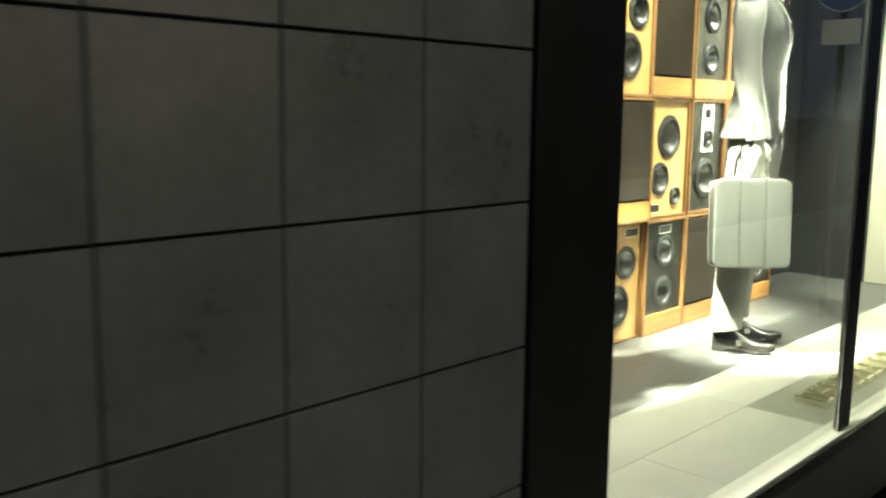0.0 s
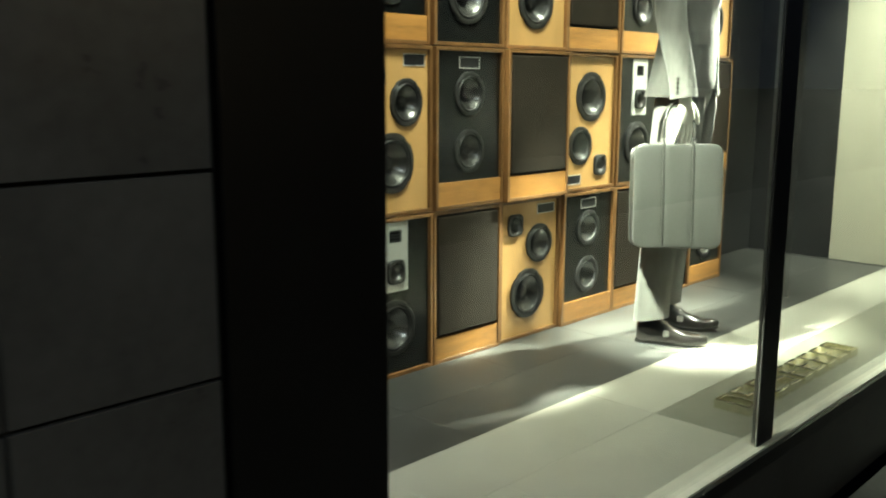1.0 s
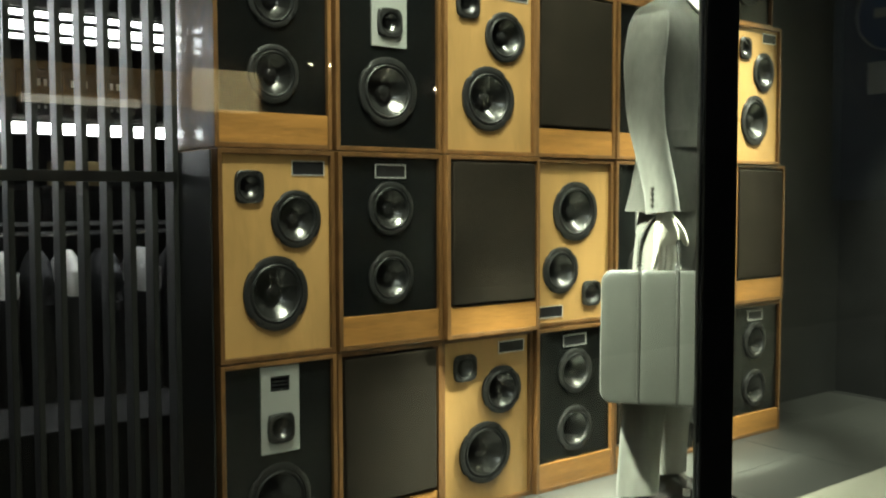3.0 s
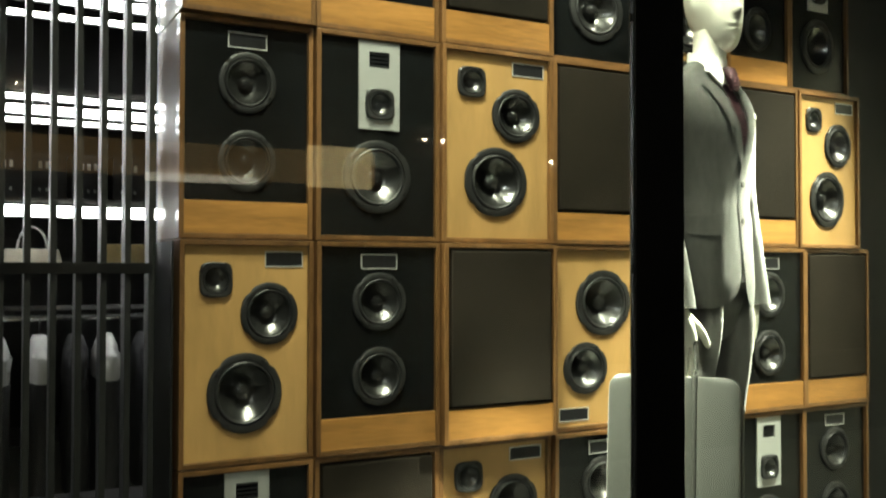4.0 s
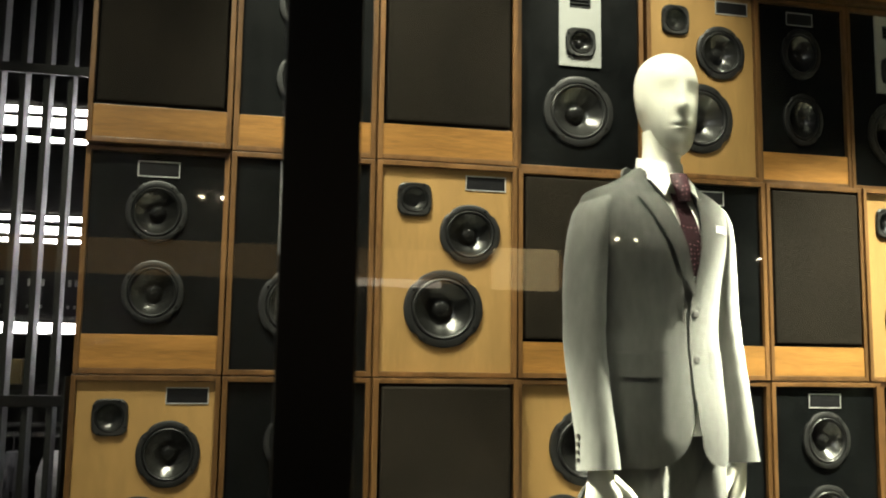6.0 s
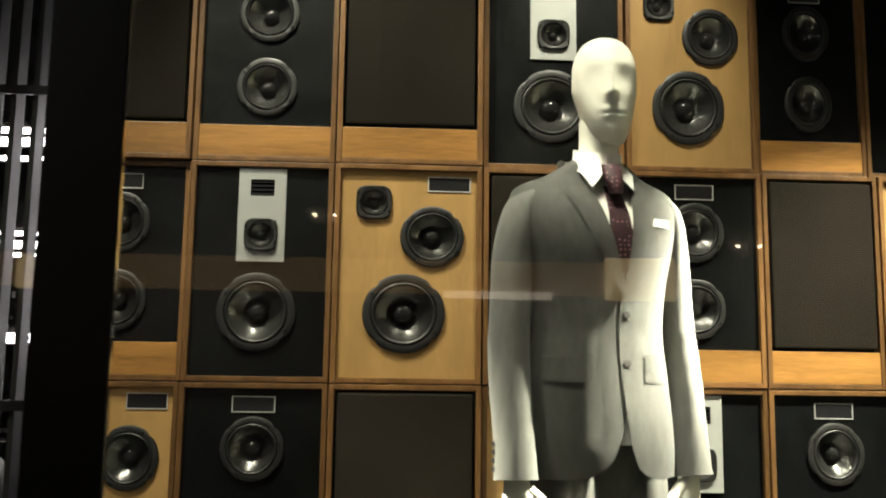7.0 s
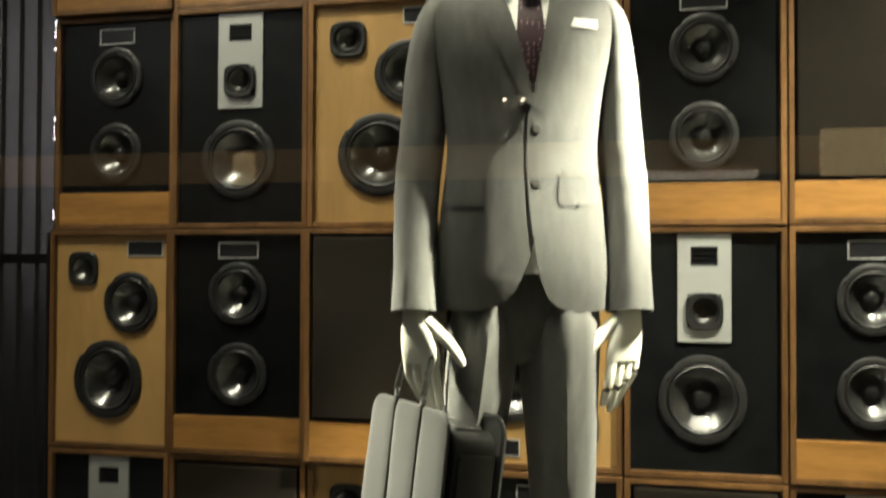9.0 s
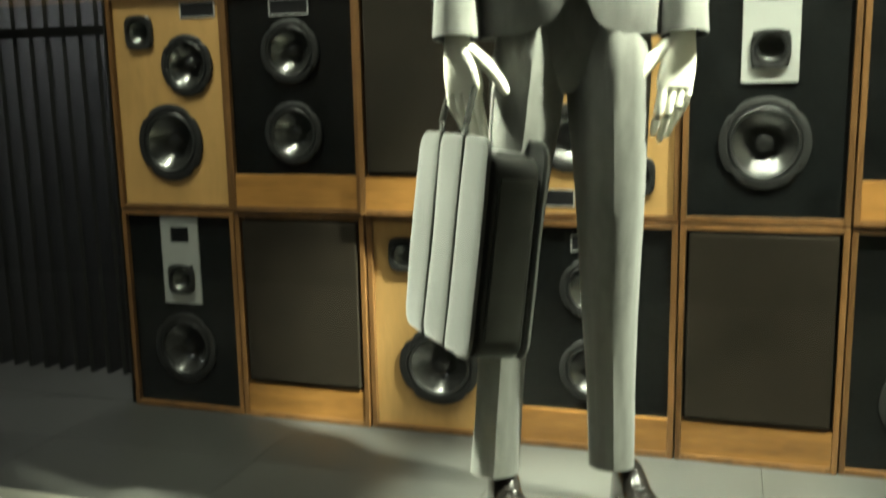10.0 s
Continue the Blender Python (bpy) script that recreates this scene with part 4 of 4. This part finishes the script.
# rows of small boxes with pale labels on the upper shelves
for z in (1.7355, ):
    for k in range(9):
        b = thing("storage_box", "black box with a small pale label on a shelf", "box", pose(-4.36, 1.75 + 0.17 * k, z), "labelled boxes on the shelf")
        part("box_body", box(-0.1, 0.1, -0.075, 0.075, 0, 0.2, 0.003), M["shop_dark"], b)
        bm = bmesh.new()
        for q in range(3):
            add_box(bm, 0.1, 0.1015, -0.04 + q * 0.028, -0.026 + q * 0.028, 0.13, 0.16)
            add_box(bm, 0.1, 0.1015, -0.04 + q * 0.028, -0.03 + q * 0.028, 0.03, 0.045)
        part("label", bm, M["box_label"], b, "unreadable pale label")


def clothes_rail():
    r = thing("clothes_rail", "chrome clothes rail below the shelf", "clothes rail", pose(-4.12, 2.4, FLOOR - 0.01))
    z = 1.225 - FLOOR + 0.01
    part("bar", tube([(0, -1.5, z), (0, 1.6, z)], 0.013, 12), M["chrome"], r, smooth=True)
    part("upper_bar", box(-0.01, 0.01, -1.5, 1.6, z + 0.03, z + 0.05, 0.002), M["chrome"], r)
    for y in (-1.5, 1.6):
        part("post", tube([(0, y, 0), (0, y, z + 0.05)], 0.013, 10), M["chrome"], r, smooth=True)


clothes_rail()


def garment(y, pale, drop):
    g = thing("hanging_jacket", "pale grey jacket on a chrome hanger" if pale else "dark jacket on a chrome hanger", "jacket", pose(-4.12, y, 1.238), "jackets on the rail")
    part("hanger", tube([(0, 0, 0.004), (0.006, 0, 0.0), (0.012, 0, -0.014), (0.0, 0, -0.05), (0, 0, -0.085)], 0.0035, 8), M["chrome"], g, smooth=True)
    m = M["suiting_pale"] if pale else M["suiting_dark"]
    part("cloth", loft([(0, 0, -drop, 0.21, 0.045, 2.6, 0, 0), (0, 0.004, -drop * 0.6, 0.205, 0.05, 2.6, 0, 0), (0, 0, -0.26, 0.205, 0.045, 2.6, 0, 0), (0, 0, -0.17, 0.19, 0.045, 2.4, 0, 0), (0, 0, -0.115, 0.11, 0.035, 2.2, 0, 0), (0, 0, -0.085, 0.05, 0.025, 2, 0, 0)], 28, 4, wobble=0.35), m, g, smooth=True)
    if pale:
        part("skirt", loft([(0, 0, -0.78, 0.2, 0.05, 2.6, 0, 0), (0, 0, -drop + 0.01, 0.214, 0.048, 2.6, 0, 0)], 24, 3, wobble=0.35), M["suiting_dark"], g, "dark lower cloth", True)


for y, pale in ((1.35, 0), (1.52, 1), (1.72, 0), (1.9, 1), (2.08, 0), (2.24, 0), (2.40, 1), (2.56, 1), (2.70, 0), (2.82, 1), (2.98, 0), (3.14, 1), (3.30, 0)):
    garment(y, pale, 0.28 if pale else 0.74)


# ---- raised gold name shapes on the plate ----
def gold_shapes():
    sign = thing("name_sign", "row of raised polished gold shapes on the window floor", "sign", pose(-1.288, 3.43, FLOOR + 0.0012))
    w, d = 0.078, 0.125
    for k in range(9):
        y = k * 0.108
        bm = bmesh.new()
        kind = "oscucrccb"[k]
        if kind in "ob":
            for a, b, c, e in ((-d / 2, d / 2, 0, 0.011), (-d / 2, d / 2, w - 0.011, w), (-d / 2, -d / 2 + 0.013, 0.011, w - 0.011), (d / 2 - 0.013, d / 2, 0.011, w - 0.011)):
                add_box(bm, a, b, y + c, y + e, 0, 0.03, 0.002)
        elif kind in "su":
            for a, b, c, e in ((-d / 2, -d / 2 + 0.013, 0, w), (-0.006, 0.006, 0, w), (d / 2 - 0.013, d / 2, 0, w), (-d / 2 + 0.013, -0.01, 0, 0.011), (0.01, d / 2 - 0.013, w - 0.011, w)):
                add_box(bm, a, b, y + c, y + e, 0, 0.03, 0.002)
        else:
            for a, b, c, e in ((-d / 2, d / 2, 0, 0.011), (-d / 2, -d / 2 + 0.013, 0.011, w), (-0.006, 0.006, 0.011, w * 0.8), (d / 2 - 0.013, d / 2, 0.011, w)):
                add_box(bm, a, b, y + c, y + e, 0, 0.03, 0.002)
        part("gold_shape", bm, M["gold"], sign)


gold_shapes()

# ---- the street behind the camera, which the glass mirrors ----
M.update({
    "facade": mat("facade_plaster", (0.10, 0.09, 0.08), 0.8, 0, 0.15, 1.5, bump=0.2),
    "fascia": glow("lit_fascia", (0.55, 0.33, 0.14), 0.24),
    "fascia_bright": glow("lit_sign_panel", (1.0, 0.72, 0.36), 0.9),
    "fascia_bar": glow("lit_sign_bar", (1.0, 0.84, 0.66), 1.0),
    "lamp_glow": glow("shop_lamp", (1.0, 0.85, 0.6), 30.0),
    "sign_blue": mat("sign_blue", (0.015, 0.09, 0.33), 0.35, 0, 0.08, 6),
    "sign_white": mat("sign_white", (0.75, 0.75, 0.72), 0.4, 0, 0.05, 8),
})


def opposite():
    b = thing("opposite_building", "dark plastered building across the street with a lit shop front", "building", pose(9.5, 0, -0.12))
    part("wall", box(0, 4, -14, 22, 0, 12), M["facade"], b)
    part("fascia", box(-0.06, -0.001, -6.5, 7.4, 2.69, 3.13, 0.01), M["fascia"], b, "dim warm fascia board")
    part("sign_panel", box(-0.12, -0.062, 6.4, 7.32, 2.64, 3.2, 0.01), M["fascia_bright"], b, "bright yellowish sign panel")
    part("sign_panel", box(-0.12, -0.062, -1.1, -0.8, 2.66, 3.08, 0.01), M["fascia_bright"], b, "bright yellowish sign panel")
    part("sign_bar", box(-0.12, -0.062, 4.3, 5.7, 2.63, 2.73, 0.01), M["fascia_bar"], b, "pale lit bar")
    for k in range(6):
        w = part("window", box(-0.05, -0.002, -8.6 + 4 * k, -7.0 + 4 * k, 5.0, 7.2, 0.01), M["shop_dark"], b, "dark upper window")
        part("sill", box(-0.12, -0.051, -8.7 + 4 * k, -6.9 + 4 * k, 4.9, 4.98, 0.01), M["facade"], w)
    for y, z in ((8.2, 3.4), (8.5, 3.4), (10.4, 3.2), (2.6, 3.7), (2.85, 3.7)):
        part("lamp", lathe([(0.022, 0), (0.022, -0.04), (0.012, -0.06)], 12, cy=y, cz=z), M["lamp_glow"], b, "small warm lamp")


opposite()


def street_sign():
    s = thing("street_sign", "round blue traffic sign with a white plate on a steel pole", "sign", pose(0.25, 6.55, -0.08, 0, 0, 0))
    part("pole", tube([(0, 0.03, 0.08), (0, 0.03, 2.75)], 0.024, 12), M["slat"], s, smooth=True)
    disc = bmesh.new()
    lathe([(0.2, -0.004), (0.2, 0.004), (0.19, 0.006)], 40, bm=disc)
    bmesh.ops.rotate(disc, verts=disc.verts[:], cent=(0, 0, 0), matrix=Matrix.Rotation(radians(-90), 3, "Z"))
    bmesh.ops.translate(disc, verts=disc.verts[:], vec=(0, 0, 2.42))
    d = part("disc", disc, M["sign_blue"], s, "blue disc")
    rim = tube([(0.196 * math.cos(2 * math.pi * k / 40), -0.008, 2.42 + 0.196 * math.sin(2 * math.pi * k / 40)) for k in range(41)], 0.006, 6)
    part("rim", rim, M["sign_white"], d, "", True)
    part("arrow", box(-0.1, 0.1, -0.012, -0.007, 2.4, 2.45, 0.001), M["sign_white"], d, "white arrow shaft")
    p = part("plate", box(-0.13, 0.13, -0.006, 0.004, 2.0, 2.17, 0.003), M["sign_white"], s, "white plate with two unreadable lines")
    for z in (2.12, 2.05):
        part("printed_line", box(-0.1, 0.1, -0.0075, -0.006, z - 0.018, z + 0.018), M["label_frame"], p)


street_sign()


# ---- pieces of floor and wall, last ----
def tiles(parent, name, material, ys, zs, at, gap, thick, axis, uneven=0.0006):
    """Alike pieces on shared meshes: axis 'x' for a wall that faces +x, 'z' for a floor."""
    shared = {}
    r2 = random.Random(9)
    for y0, y1 in zip(ys, ys[1:]):
        for z0, z1 in zip(zs, zs[1:]):
            a, b = y1 - y0 - gap, z1 - z0 - gap
            key = (round(a, 3), round(b, 3))
            if key not in shared:
                bm = box(-thick, 0, -a / 2, a / 2, -b / 2, b / 2, 0.0015) if axis == "x" else box(-b / 2, b / 2, -a / 2, a / 2, -thick, 0, 0.001)
                shared[key] = mesh_of(name, bm, material)
            ob = new(name, shared[key])
            ob.parent = parent
            u = r2.uniform(-uneven, uneven)
            cy, cz = (y0 + y1) / 2, (z0 + z1) / 2
            ob.location = (at + u, cy, cz) if axis == "x" else (cz, cy, at + u)


objs = bpy.data.objects
tiles(objs["wall_street"], "tile", M["tile"], [-1.833 + 0.297 * k for k in range(11)] + [1.434], [0.0885 + 0.2935 * k for k in range(12)], -1.1, 0.006, 0.012, "x")
tiles(objs["display_floor"], "tile", M["floor"], [1.5 + 0.6 * k for k in range(9)], [-2.62, -2.34, -2.04, -1.742], FLOOR, 0.0012, 0.008, "z", 0.0002)
tiles(objs["floor_front"], "slab", M["pale"], [1.5, 2.3, 3.25, 4.3, 5.3, 6.39], [-1.742, -1.46], FLOOR + 0.001, 0.0012, 0.007, "z", 0.0002)
tiles(objs["floor_front"], "slab", M["pale"], [1.5, 2.5, 3.25], [-1.46, -1.16], FLOOR + 0.001, 0.0012, 0.007, "z", 0.0002)
tiles(objs["floor_front"], "name_plate", M["bronze"], [3.25, 6.39], [-1.46, -1.16], FLOOR + 0.001, 0.0012, 0.007, "z", 0.0002)
